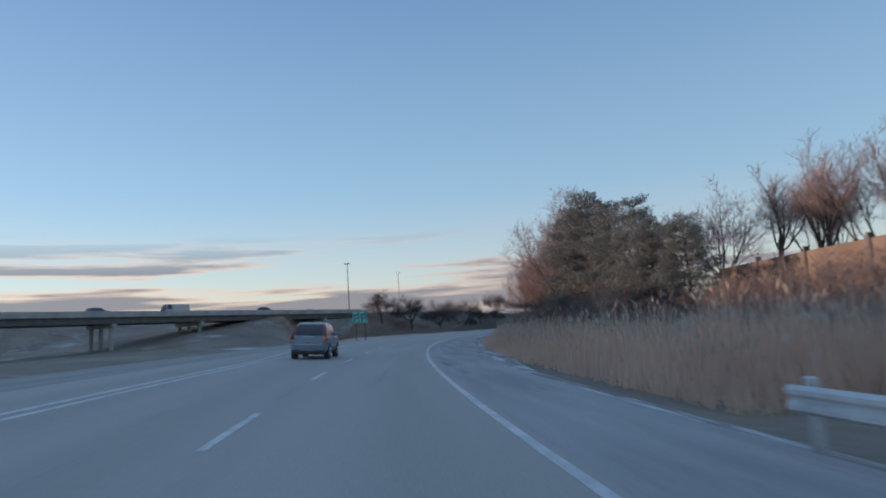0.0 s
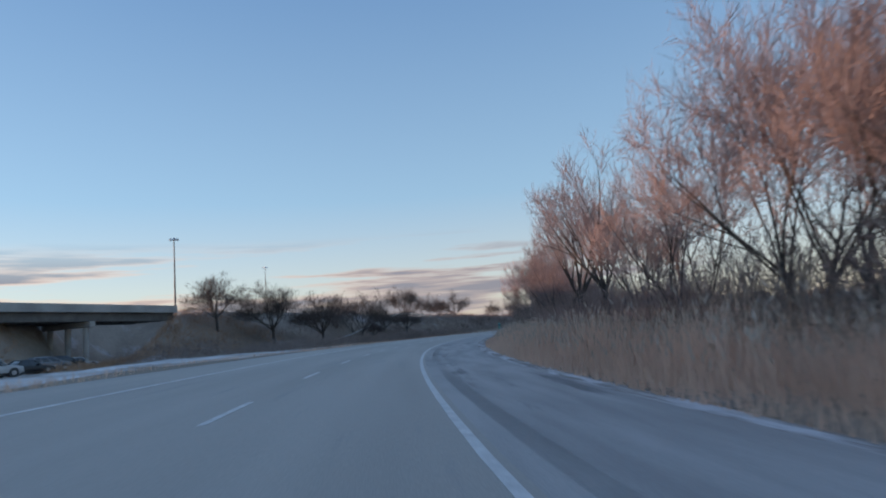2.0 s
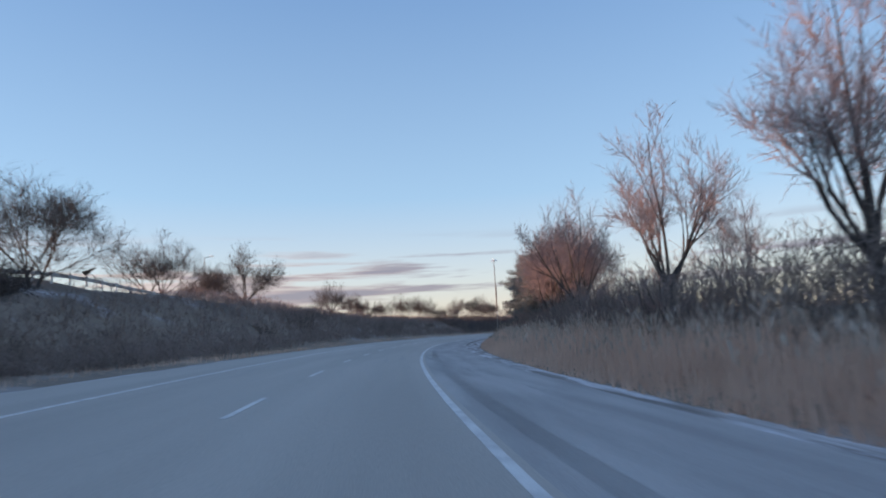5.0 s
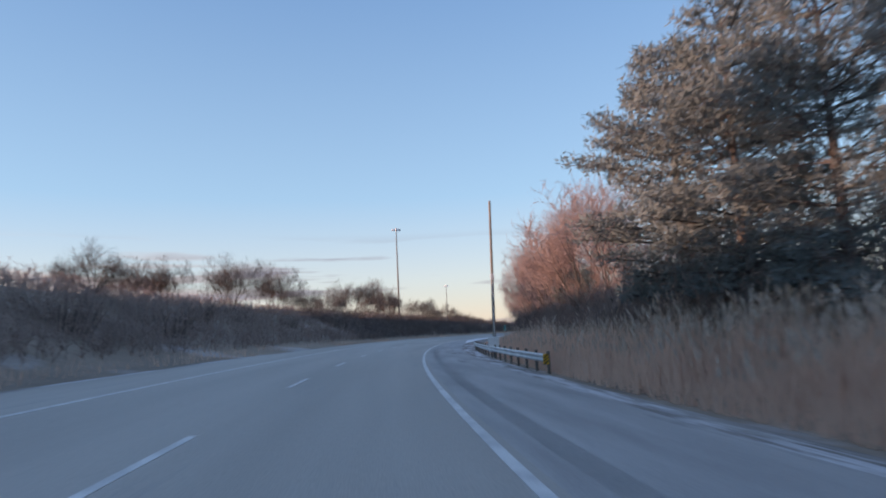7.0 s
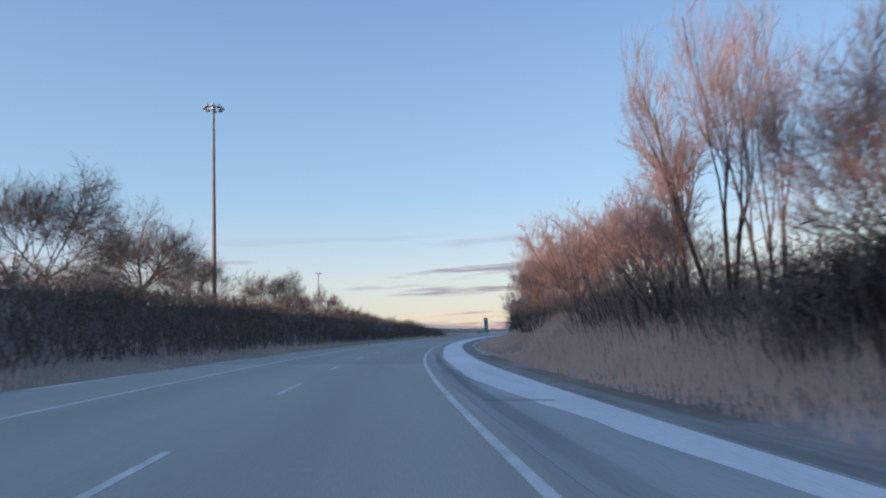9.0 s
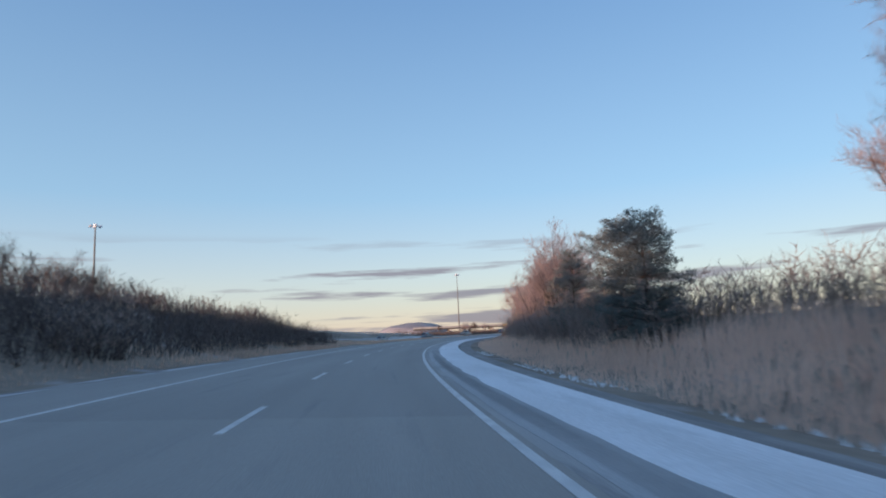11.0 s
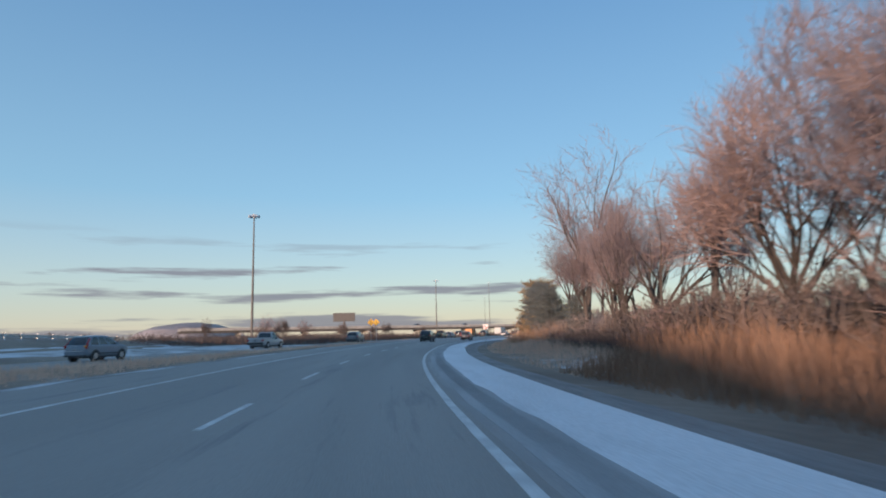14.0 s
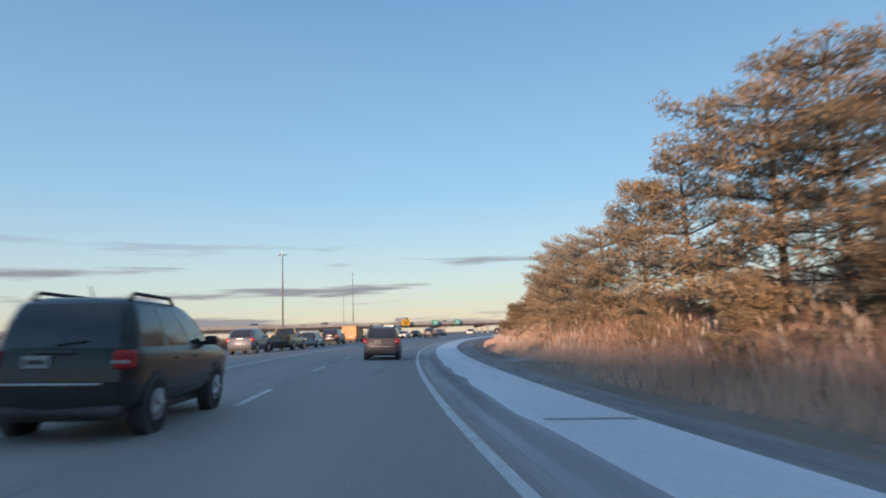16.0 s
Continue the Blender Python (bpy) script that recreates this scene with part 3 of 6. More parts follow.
def bare_tree(seed, label, twig_mat=None, stems=1, bole=0.28, spread=0.75, limbs=6, twigs=8, upright=0.3, stout=1.0, dome=None, fine_by=1.0, forks=2, reach=1.2):
    """A leafless tree ten metres high: trunk, forked limbs in a second part, the fine twigs in a third."""
    rng = random.Random(seed)
    boles, wood, fine = [], Shoot(), Shoot()

    def run(p, d, length, r, end, level, steps, lift, bend):
        """One bent axis; returns its points and directions."""
        pts, dirs = [p], [d]
        for k in range(steps):
            d = (d + unit(rng) * bend + Vector((0, 0, lift))).normalized()
            q = pts[-1] + d * (length / steps)
            a, b = r + (end - r) * k / steps, r + (end - r) * (k + 1) / steps
            if level == 0:
                boles[-1].tube(pts[-1], q, a, b, 8)
            elif level < 3:
                wood.tube(pts[-1], q, a, b, (6, 4)[level - 1])
            else:
                fine.strip(pts[-1], q, a, b, rng.uniform(0, 3.1))
            pts.append(q)
            dirs.append(d)
        return pts, dirs

    def along(pts, dirs, t):
        k = t * (len(pts) - 1)
        i = min(int(k), len(pts) - 2)
        return pts[i].lerp(pts[i + 1], k - i), dirs[i + 1]

    def aside(d, ang, open_by):
        a = d.orthogonal().normalized()
        return (d * math.cos(open_by) + (a * math.cos(ang) + d.cross(a) * math.sin(ang)) * math.sin(open_by)).normalized()

    def sprays(lp, ld, length, first, count):
        """Branches along a limb, shoots along each branch, and short twigs along each shoot."""
        for m in range(count):
            t = first + (1 - first) * (m + rng.random()) / count
            q2, d2 = along(lp, ld, min(t, 1))
            bp, bd = run(q2, aside(d2, 2.4 * m + rng.uniform(-0.5, 0.5), rng.uniform(0.35, 0.85)), length * (0.46 - 0.22 * t) * rng.uniform(0.75, 1.2), 0.016 * stout, 0.007, 3, 2, upright * 0.16, 0.16)
            for n in range(8):
                t = 0.15 + 0.85 * (n + rng.random()) / 8
                q3, d3 = along(bp, bd, min(t, 1))
                d3 = aside(d3, 2.4 * n + rng.uniform(-0.6, 0.6), rng.uniform(0.35, 0.9))
                mid3 = q3 + (d3 + Vector((0, 0, upright * 0.3))).normalized() * rng.uniform(0.25, 0.5) * reach
                tip3 = mid3 + (d3 + unit(rng) * 0.35 + Vector((0, 0, upright * 0.6))).normalized() * rng.uniform(0.25, 0.5) * reach
                fine.strip(q3, mid3, 0.008 * fine_by, 0.005 * fine_by, rng.uniform(0, 3.1))
                fine.spike(mid3, tip3, 0.005 * fine_by, rng.uniform(0, 3.1))
                for o in range(twigs):
                    u = (o + rng.random()) / twigs
                    q4 = q3.lerp(mid3, 2 * u) if u < 0.5 else mid3.lerp(tip3, 2 * u - 1)
                    w = (aside(d3, rng.uniform(0, 6.28), rng.uniform(0.3, 1.0)) + Vector((0, 0, upright * 0.5))).normalized()
                    fine.spike(q4, q4 + w * rng.uniform(0.22, 0.62) * reach, 0.0062 * fine_by, rng.uniform(0, 3.1))

    for stem in range(stems):
        turn = 6.28 * stem / stems + rng.uniform(0, 1)
        tip = 0.0 if stems == 1 else 0.34
        foot = Vector((math.cos(turn), math.sin(turn), 0)) * (0.0 if stems == 1 else 0.22)
        d0 = Vector((math.cos(turn) * tip, math.sin(turn) * tip, 1)).normalized()
        thick = (0.19 if stems == 1 else 0.115) * stout
        boles.append(Shoot())
        pts, dirs = run(foot + Vector((0, 0, -0.3)), d0, 10 * bole + 0.3, thick, thick * 0.78, 0, 4, 0.02, 0.06)
        for k in range(limbs):
            centre = k == 0
            open_by = 0.14 if centre else spread * rng.uniform(0.5, 1.1)
            q, d = along(pts, dirs, 1.0 if centre else rng.uniform(0.66, 1.0))
            length = 10 * (1 - bole) * (rng.uniform(0.72, 0.85) if centre else rng.uniform(0.5, 0.78))
            lp, ld = run(q, aside(d, 2.4 * k + rng.uniform(-0.4, 0.4), open_by), length, thick * 0.42, 0.012, 1, 6, upright * 0.17, 0.15)
            sprays(lp, ld, length, 0.35, 5)
            for side in range(forks):          # each limb forks again, as a narrow Y
                at_f = rng.uniform(0.2, 0.5)
                qf, df = along(lp, ld, at_f)
                fp, fd = run(qf, aside(df, 3.1 * side + rng.uniform(-0.7, 0.7), rng.uniform(0.35, 0.65)), length * (0.86 - at_f) * rng.uniform(0.8, 1.0), thick * 0.22, 0.010, 2, 4, upright * 0.2, 0.16)
                sprays(fp, fd, length * 0.85, 0.3, 3)
    if dome:                                   # outer twigs end on a rounded outline
        wide, mid, high = dome
        for sh in (wood, fine):
            for i, (x, y, z) in enumerate(sh.v):
                away = math.sqrt((x * x + y * y) / wide ** 2 + ((z - mid) / high) ** 2)
                if away > 1 and z > 1.5:
                    k = away ** -0.6
                    sh.v[i] = (x * k, y * k, mid + (z - mid) * k)
    k = 10.0 / max(v[2] for v in fine.v)
    for sh in (*boles, wood, fine):
        sh.v = [(x * k, y * k, z * k) for x, y, z in sh.v]
    tree = thing("tree", Matrix.Translation((0, 0, -60)), label, "tree")
    for bole_wood in boles:
        part_mesh("trunk", bole_wood.mesh("trunk", BARK), tree, "grey-brown trunk")
    part_mesh("branchwork", wood.mesh("branchwork", BARK), tree, "grey-brown forked limbs")["kind"] = "stuff"
    part_mesh("crown", fine.mesh("crown", twig_mat or TWIG), tree, "leafless crown of fine twigs")["kind"] = "stuff"
    return tree


def conifer(seed, label, slender=0.3, gaps=0.15, whorls=14, open_base=0.06, pointed=0.0, needle=None, tuft=12, fine_by=0.030, puff=0.40):
    """A ten-metre conifer: trunk, and tiers of branches whose side twigs end in rounded needle tufts."""
    rng = random.Random(seed)
    bole_wood, wood, fine = Shoot(), Shoot(), Shoot()
    bole_wood.tube(Vector((0, 0, -0.3)), Vector((0, 0, 5)), 0.2, 0.12, 7)
    bole_wood.tube(Vector((0, 0, 5)), Vector((0.05, 0, 9.5)), 0.12, 0.02, 7)

    def needles(c, size, out):
        """One tuft: needle bundles that spread from its heart, flatter below than above."""
        for b in range(tuft):
            d = unit(rng) + out * 0.15 + Vector((0, 0, 0.3))
            d.z = d.z if d.z > 0 else d.z * 0.5
            d.normalize()
            e = c + unit(rng) * size * 0.55
            fine.spike(e, e + d * size * rng.uniform(0.45, 0.8), fine_by, rng.uniform(0, 3.1))

    for w in range(whorls):
        u = (w + rng.random() * 0.5) / whorls
        z = 9.6 * (open_base + (1 - open_base) * u) - 0.2
        dome = math.sqrt(max(0.02, 1 - ((u - 0.22) / 0.80) ** 2))
        reach = 10 * slender * (dome * (1 - pointed) + (1 - u) * pointed + 0.05) * rng.uniform(0.78, 1.12)
        arms = 6 if reach > 1.2 else 5
        for k in range(arms):
            if rng.random() < gaps:
                continue
            ang = 2 * math.pi * k / arms + w * 1.1 + rng.uniform(-0.4, 0.4)
            out = Vector((math.cos(ang), math.sin(ang), rng.uniform(-0.08, 0.22) + 0.25 * u)).normalized()
            r = reach * rng.uniform(0.65, 1.1) * (1.0 + 0.22 * math.sin(ang * 2 + seed + z * 0.9))
            p = Vector((0, 0, z))
            q = p + out * r + Vector((0, 0, 0.1 * r))
            wood.tube(p, q, 0.04, 0.012, 3)
            needles(q, puff * rng.uniform(0.8, 1.15), out)
            side = Vector((-math.sin(ang), math.cos(ang), 0))
            pairs = max(1, int(r / 0.52))
            for t in range(pairs):
                f = 0.3 + 0.62 * (t + rng.random() * 0.5) / pairs
                for hand in (-1, 1):
                    c = p.lerp(q, f) + (side * hand * rng.uniform(0.55, 1.0) + out * 0.5) * (0.22 + 0.34 * (1 - f)) * min(r, 2.6) + Vector((0, 0, rng.uniform(-0.05, 0.25)))
                    wood.strip(p.lerp(q, f), c, 0.014, 0.007, rng.uniform(0, 3.1))
                    needles(c, puff * rng.uniform(0.75, 1.1), out)
                    needles(p.lerp(q, f).lerp(c, 0.45) + Vector((0, 0, 0.1)), puff * rng.uniform(0.7, 1.0), out)
    needles(Vector((0.05, 0, 9.6)), puff * 0.8, Vector((0, 0, 1)))
    tree = thing("conifer", Matrix.Translation((0, 0, -60)), label, "conifer")
    part_mesh("trunk", bole_wood.mesh("trunk", BARK), tree, "dark straight trunk")
    part_mesh("branchwork", wood.mesh("branchwork", BARK), tree, "whorled dark branches")["kind"] = "stuff"
    part_mesh("crown", fine.mesh("crown", needle or NEEDLE), tree, "dense crown of needle tufts")["kind"] = "stuff"
    return tree


def shrub(seed, label, mat, tall=3.0, wide=2.0, count=150):
    """A dense leafless shrub: many stems that fork into twigs."""
    rng = random.Random(seed)
    sh, thin = Shoot(), Shoot()
    for k in range(count):
        ang, rad = rng.uniform(0, 6.28), wide * 0.55 * math.sqrt(rng.random())
        p = Vector((math.cos(ang) * rad, math.sin(ang) * rad, -0.15))
        d = Vector((math.cos(ang) * 0.35, math.sin(ang) * 0.35, 1)).normalized()
        h = tall * rng.uniform(0.5, 1.0)
        for step in range(3):
            q = p + (d + unit(rng) * 0.3).normalized() * h / 3
            sh.strip(p, q, 0.022 - 0.005 * step, 0.016 - 0.004 * step, rng.uniform(0, 3.1))
            for b in range(7):
                w = (d + unit(rng) * 0.9).normalized()
                thin.spike(q, q + w * rng.uniform(0.25, 0.7), 0.010, rng.uniform(0, 3.1))
            p = q
    ob = thing("shrub", Matrix.Translation((0, 0, -60)), label, "shrub")
    part_mesh("branchwork", sh.mesh("branchwork", BARK), ob, "grey-brown forked stems")["kind"] = "stuff"
    part_mesh("crown", thin.mesh("crown", mat), ob, "fine leafless twigs")["kind"] = "stuff"
    return ob


RND = random.Random(7)
ROUND = [bare_tree(11, "bare deciduous tree with a tall rounded crown", bole=0.24, spread=0.72, limbs=7, upright=0.5, twigs=9, dome=(3.6, 5.9, 4.1), fine_by=1.5), bare_tree(12, "bare deciduous tree with a broad forked crown", bole=0.18, spread=0.8, limbs=7, upright=0.4, twigs=8, dome=(4.1, 5.4, 4.5), fine_by=1.5), bare_tree(13, "bare deciduous tree with many ascending limbs", stems=3, bole=0.2, spread=0.6, limbs=3, upright=0.45, twigs=8, dome=(3.7, 5.6, 4.4), fine_by=1.5)]
TALL = [bare_tree(21, "tall slender bare tree with upright limbs", bole=0.36, spread=0.42, limbs=6, upright=0.55, twigs=7, dome=(2.9, 6.2, 3.8), fine_by=1.4), bare_tree(22, "tall bare tree with several steep stems", stems=3, bole=0.3, spread=0.4, limbs=3, upright=0.5, twigs=6, dome=(3.2, 6.2, 3.8), forks=1, fine_by=1.4), bare_tree(23, "tall bare tree with a high open crown", bole=0.42, spread=0.55, limbs=6, upright=0.45, twigs=6, dome=(3.2, 6.6, 3.4), fine_by=1.4)]
RUSTY = [bare_tree(31, "bare multi-stemmed tree with reddish twigs", RUSTTWIG, stems=3, bole=0.14, spread=0.6, limbs=3, upright=0.3, twigs=9, dome=(3.6, 5.2, 4.8), fine_by=1.6), bare_tree(32, "bare tree with a dense reddish crown", RUSTTWIG, stems=2, bole=0.16, spread=0.85, limbs=4, upright=0.25, twigs=10, dome=(4.0, 5.2, 4.7), fine_by=1.6)]
PINES = [conifer(41, "dark green pine with a ragged rounded crown", 0.34, 0.05, 13, 0.04), conifer(42, "dark pine with layered tufted branches", 0.38, 0.14, 11, 0.05)]
YOUNG = [conifer(45, "young brownish pine with branches to the ground", 0.42, 0.08, 8, 0.02, puff=0.75, fine_by=0.05, tuft=15)]
SPRUCE = [conifer(43, "narrow pointed dark spruce", 0.24, 0.06, 20, 0.03, 1.0, SHADENEEDLE, tuft=14, puff=0.36)]
BROAD = [conifer(44, "dark dense pine with a blunt broad top", 0.34, 0.03, 15, 0.12, 0.2, SHADENEEDLE, tuft=14, fine_by=0.030, puff=0.42), conifer(46, "dark dense pine with a rounded top", 0.31, 0.06, 14, 0.16, 0.1, SHADENEEDLE, tuft=14, fine_by=0.030, puff=0.42)]
SPREAD = [bare_tree(61, "bare broad spreading tree with a low domed crown", SHADETWIG, stems=2, bole=0.14, spread=1.0, limbs=6, upright=0.3, twigs=8, stout=1.0, dome=(4.8, 4.8, 5.0), fine_by=1.9, reach=1.9), bare_tree(62, "bare wide tree with a dense domed crown", SHADETWIG, bole=0.20, spread=1.05, limbs=10, upright=0.35, twigs=8, stout=1.1, dome=(4.7, 5.0, 4.9), fine_by=1.9, reach=1.9), bare_tree(63, "bare rounded tree with upswept limbs", SHADETWIG, stems=2, bole=0.16, spread=0.85, limbs=6, upright=0.4, twigs=7, stout=1.0, dome=(4.4, 5.2, 4.8), fine_by=1.8, reach=1.8)]
DOMED = [bare_tree(81, "bare tree with a dense domed crown of fine twigs", TWIG, stems=2, bole=0.16, spread=0.8, limbs=6, upright=0.4, twigs=9, dome=(4.3, 5.4, 4.6), fine_by=1.7, reach=1.8), bare_tree(82, "bare tree with a wide rounded crown of fine twigs", RUSTTWIG, bole=0.20, spread=0.9, limbs=9, upright=0.4, twigs=9, dome=(4.4, 5.4, 4.6), fine_by=1.7, reach=1.8)]
ORCHARD = [bare_tree(91, "bare tree with a dense round crown on a short trunk", SHADETWIG, bole=0.30, spread=1.0, limbs=9, upright=0.4, twigs=9, stout=0.9, dome=(4.3, 6.0, 4.0), fine_by=2.2, reach=1.6), bare_tree(92, "bare tree with a broad round crown on a single trunk", SHADETWIG, bole=0.26, spread=1.05, limbs=10, upright=0.35, twigs=9, stout=0.9, dome=(4.6, 5.8, 4.2), fine_by=2.2, reach=1.7)]
LOW = [bare_tree(66, "low bare tree beyond the bridge", stems=2, bole=0.15, spread=0.9, limbs=3, upright=0.2, twigs=4, stout=1.2, dome=(4.6, 5.0, 4.8), fine_by=4.5, forks=0)]
OPEN = [bare_tree(71, "large bare tree with a stout trunk and open limbs", bole=0.30, spread=0.62, limbs=7, upright=0.4, twigs=5, stout=0.62, dome=(3.6, 6.0, 4.0), fine_by=1.2), bare_tree(74, "tall bare tree with stout forked limbs", bole=0.24, spread=0.5, limbs=6, upright=0.5, twigs=5, stout=0.62, dome=(3.4, 6.0, 4.0), fine_by=1.2)]
DARKSHRUB = [shrub(51, "dark leafless roadside thicket shrub", THICKET, 3.0, 2.6, 85), shrub(52, "dark tangled leafless roadside shrub", THICKET, 2.5, 2.4, 80)]
REDSHRUB = [shrub(53, "rust-coloured leafless roadside shrub", RUSTTWIG, 3.0, 2.4, 85)]


def plant(kind, s, l, h, group, base=10.0, sink=0.1, wider=1.0):
    src = kind[RND.randrange(len(kind))] if isinstance(kind, list) else kind
    m = at(s, l, gz(s, l) - sink, RND.uniform(0, 360), 1.0)
    wide = h / base * RND.uniform(0.92, 1.12) * wider
    ob = copy_thing(src, m @ Matrix.Diagonal((wide, wide, h / base, 1)))
    return tagged(ob, group=group)


# trees along the right: s, l, height
R_ROUND = [(38, 20, 7.4), (72, 15, 9.5), (142, 14, 6.8), (152, 18.5, 7.4), (162, 12.5, 13.0), (156, 14, 12.4),
           (190, 13, 11), (206, 14, 11.5), (222, 13, 11), (386, 14, 8.4), (381, 14.6, 7.4), (456, 13, 8.6), (466, 14, 8.8), (497, 13.5, 8.4), (514, 15, 9.8), (480, 13, 8.0)]
R_TALL = [(27, 22.5, 7.2), (23, 23, 7.4), (19, 22, 7.0), (15, 23, 7.4), (31, 22.5, 8.0), (11, 24, 8), (25, 24, 7.6), (21, 24.5, 7.4), (17, 24, 7.6), (29, 24.5, 7.8), (33, 23.5, 7.6), (36, 22.5, 7.8), (66, 17, 9), (139, 13, 6.2), (146, 13.5, 7.0), (168, 15, 14), (178, 16, 12), 
          (357, 15, 12), (364, 16, 7.6), (370, 15.5, 7.2), (377, 16, 6.8), (388, 16, 7.4), (394, 15, 7.6), (400, 16, 8.2), (403, 12.8, 11), (476, 13, 8.2), (473, 14, 9.2), (566, 13.5, 9.6), (557, 14, 9.2), (551, 13, 8.8), (546, 15, 9.5), (562, 17, 9)]
R_RUST = [(240, 16, 9.5), (236, 15.5, 10.5), (232, 13, 10), (84, 13.5, 9), (96, 13, 8.5), (104, 14, 7), (128, 13, 7.5), (150, 12.5, 9), (166, 13, 9.5), (284, 13, 9.2), (290, 13, 10.4), (297, 13, 11.4), (304, 13, 10), (312, 13.5, 11), (319, 13, 9.4),
          (350, 11.5, 6.8), (368, 12, 7.6), (374, 13, 7), (399, 12, 7.8), (392, 13, 8.6), (410, 12.5, 7), (489, 13, 7.6)]
R_PINE = [(605, 12.6, 8.6), (609, 12, 9.0), (613, 12.8, 9.4), (618, 12, 8.6), (624, 12.4, 8.6), (630, 12, 7.4), (637, 12, 7.8), (645, 12.5, 8.2)]
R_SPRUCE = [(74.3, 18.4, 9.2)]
for kind, rows_here, group in ((ROUND, R_ROUND, "trees along the bank"), (TALL, R_TALL, "tall trees along the bank"), (RUSTY, R_RUST, "reddish trees along the bank"), (PINES, R_PINE, "conifers along the bank"), (SPRUCE, R_SPRUCE, "dark spruces along the bank")):
    for s, l, h in rows_here:
        plant(kind, s, l, h * (1.0 if kind in (PINES, SPRUCE) else 1.1), group)
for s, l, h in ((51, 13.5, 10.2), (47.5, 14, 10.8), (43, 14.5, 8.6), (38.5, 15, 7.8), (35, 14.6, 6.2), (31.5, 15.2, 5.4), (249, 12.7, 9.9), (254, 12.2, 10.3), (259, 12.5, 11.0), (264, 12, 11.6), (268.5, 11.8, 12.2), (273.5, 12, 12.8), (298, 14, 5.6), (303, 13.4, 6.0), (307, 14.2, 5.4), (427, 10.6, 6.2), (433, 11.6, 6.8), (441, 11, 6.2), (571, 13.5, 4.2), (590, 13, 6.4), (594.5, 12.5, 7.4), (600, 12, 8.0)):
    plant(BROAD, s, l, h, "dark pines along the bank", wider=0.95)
for s, l, h in ((118, 13.0, 14.8), (112, 13.8, 14.8)):
    plant(ROUND[0], s, l, h, "trees along the bank", wider=0.86)
for s, l, h in ((88, 13.4, 12.2), (80, 14, 10.6)):
    plant(DOMED[0], s, l, h, "trees along the bank", wider=0.8)
for s, l, h in ((328, 13.2, 11.6), (338.5, 13, 8.6), (529, 13.4, 11.4), (523.5, 13, 10.6), (517, 13.6, 8.4), (511, 14.4, 8.0), (538, 14, 11.4), (243.5, 15, 12.6), (239, 14, 12)):
    plant(DOMED, s, l, h, "trees along the bank", wider=1.0)
for s, l, h in ((534, 14.8, 11.4), (548, 13, 10), (556, 13, 9.6), (361, 14, 8.6), (364.5, 15, 8.8), (368, 14, 8.2), (371.5, 14.4, 7.4), (376, 13.5, 6.6), (471, 14, 11), (466, 15, 11.5), (463, 14, 12)):
    plant(ROUND if s > 500 else OPEN + ROUND[:1], s, l, h, "trees along the bank")
for s, l, h in ((349, 13, 14.6), (345, 12.5, 12.8)):
    plant(TALL[1:2], s, l, h, "tall trees along the bank", wider=0.55)
for s, l, h in ((577, 15.5, 20), (586.5, 15, 14.0), (590.5, 16, 14.6), (583, 19, 10), (602, 17.5, 15), (598, 20, 16)):
    plant(OPEN, s, l, h, "tall trees along the bank", wider=1.0)
for s, l, h in ((61, 13.5, 14), (57, 15.5, 13.5), (63.5, 15.5, 14.5), (75.5, 14.5, 9.6), (70, 17, 9)):
    plant(ROUND[:2], s, l, h, "trees along the bank", wider=1.0)
for k in range(13):
    plant(YOUNG, 597 + 7.2 * k + RND.uniform(-1.5, 1.5), 10.6 + RND.uniform(-0.4, 0.7), RND.uniform(2.4, 4.6), "young conifers along the bank", wider=1.25)
for k in range(10):
    plant(PINES, 652 + 9 * k + RND.uniform(-2, 2), 12.5 + RND.uniform(-0.6, 1.2), RND.uniform(6.8, 8.6), "conifers along the bank")
# a second row behind
for k in range(13):
    s = 44 + 43 * k + RND.uniform(-4, 4)
    if 585 < s < 640:
        continue
    plant(RND.choice((ROUND, TALL, TALL)), s, RND.uniform(20.5, 30), RND.uniform(8, 11.5), "trees behind the bank")

# single shrubs in front of the trees
for k in range(44):
    s = 30 + 12.8 * k + RND.uniform(-4, 4)
    if s > 590:
        break
    rusty = RND.random() < (0.7 if 80 < s < 180 or 330 < s < 410 else 0.4)
    plant(REDSHRUB if rusty else DARKSHRUB, s, RND.uniform(10.4, 13.0), 3.0 * RND.uniform(0.8, 1.25), "shrubs along the bank", 3.0)

for s, l, h in ((152, 12.6, 4.6), (156, 12.2, 5.6), (160, 12.0, 6.0), (164.5, 12.4, 5.6), (169, 12.6, 4.8), (352, 12, 5), (357, 12.4, 5.4)):
    plant(DARKSHRUB, s, l, h, "shrubs along the bank", 3.0)
# left: trees on the embankment (s, l, height over the bank)
L_TREES = [(164, -30, 10.0), (170, -24, 9.2), (202, -19, 6.0), (181, -19, 4.5), (196, -22, 6), (158, -36, 9), (322, -38, 7.5), (254, -31, 6.4)]
for s, l, h in L_TREES:
    plant(ORCHARD, s, l, h * 1.08, "trees on the embankment", wider=1.35)
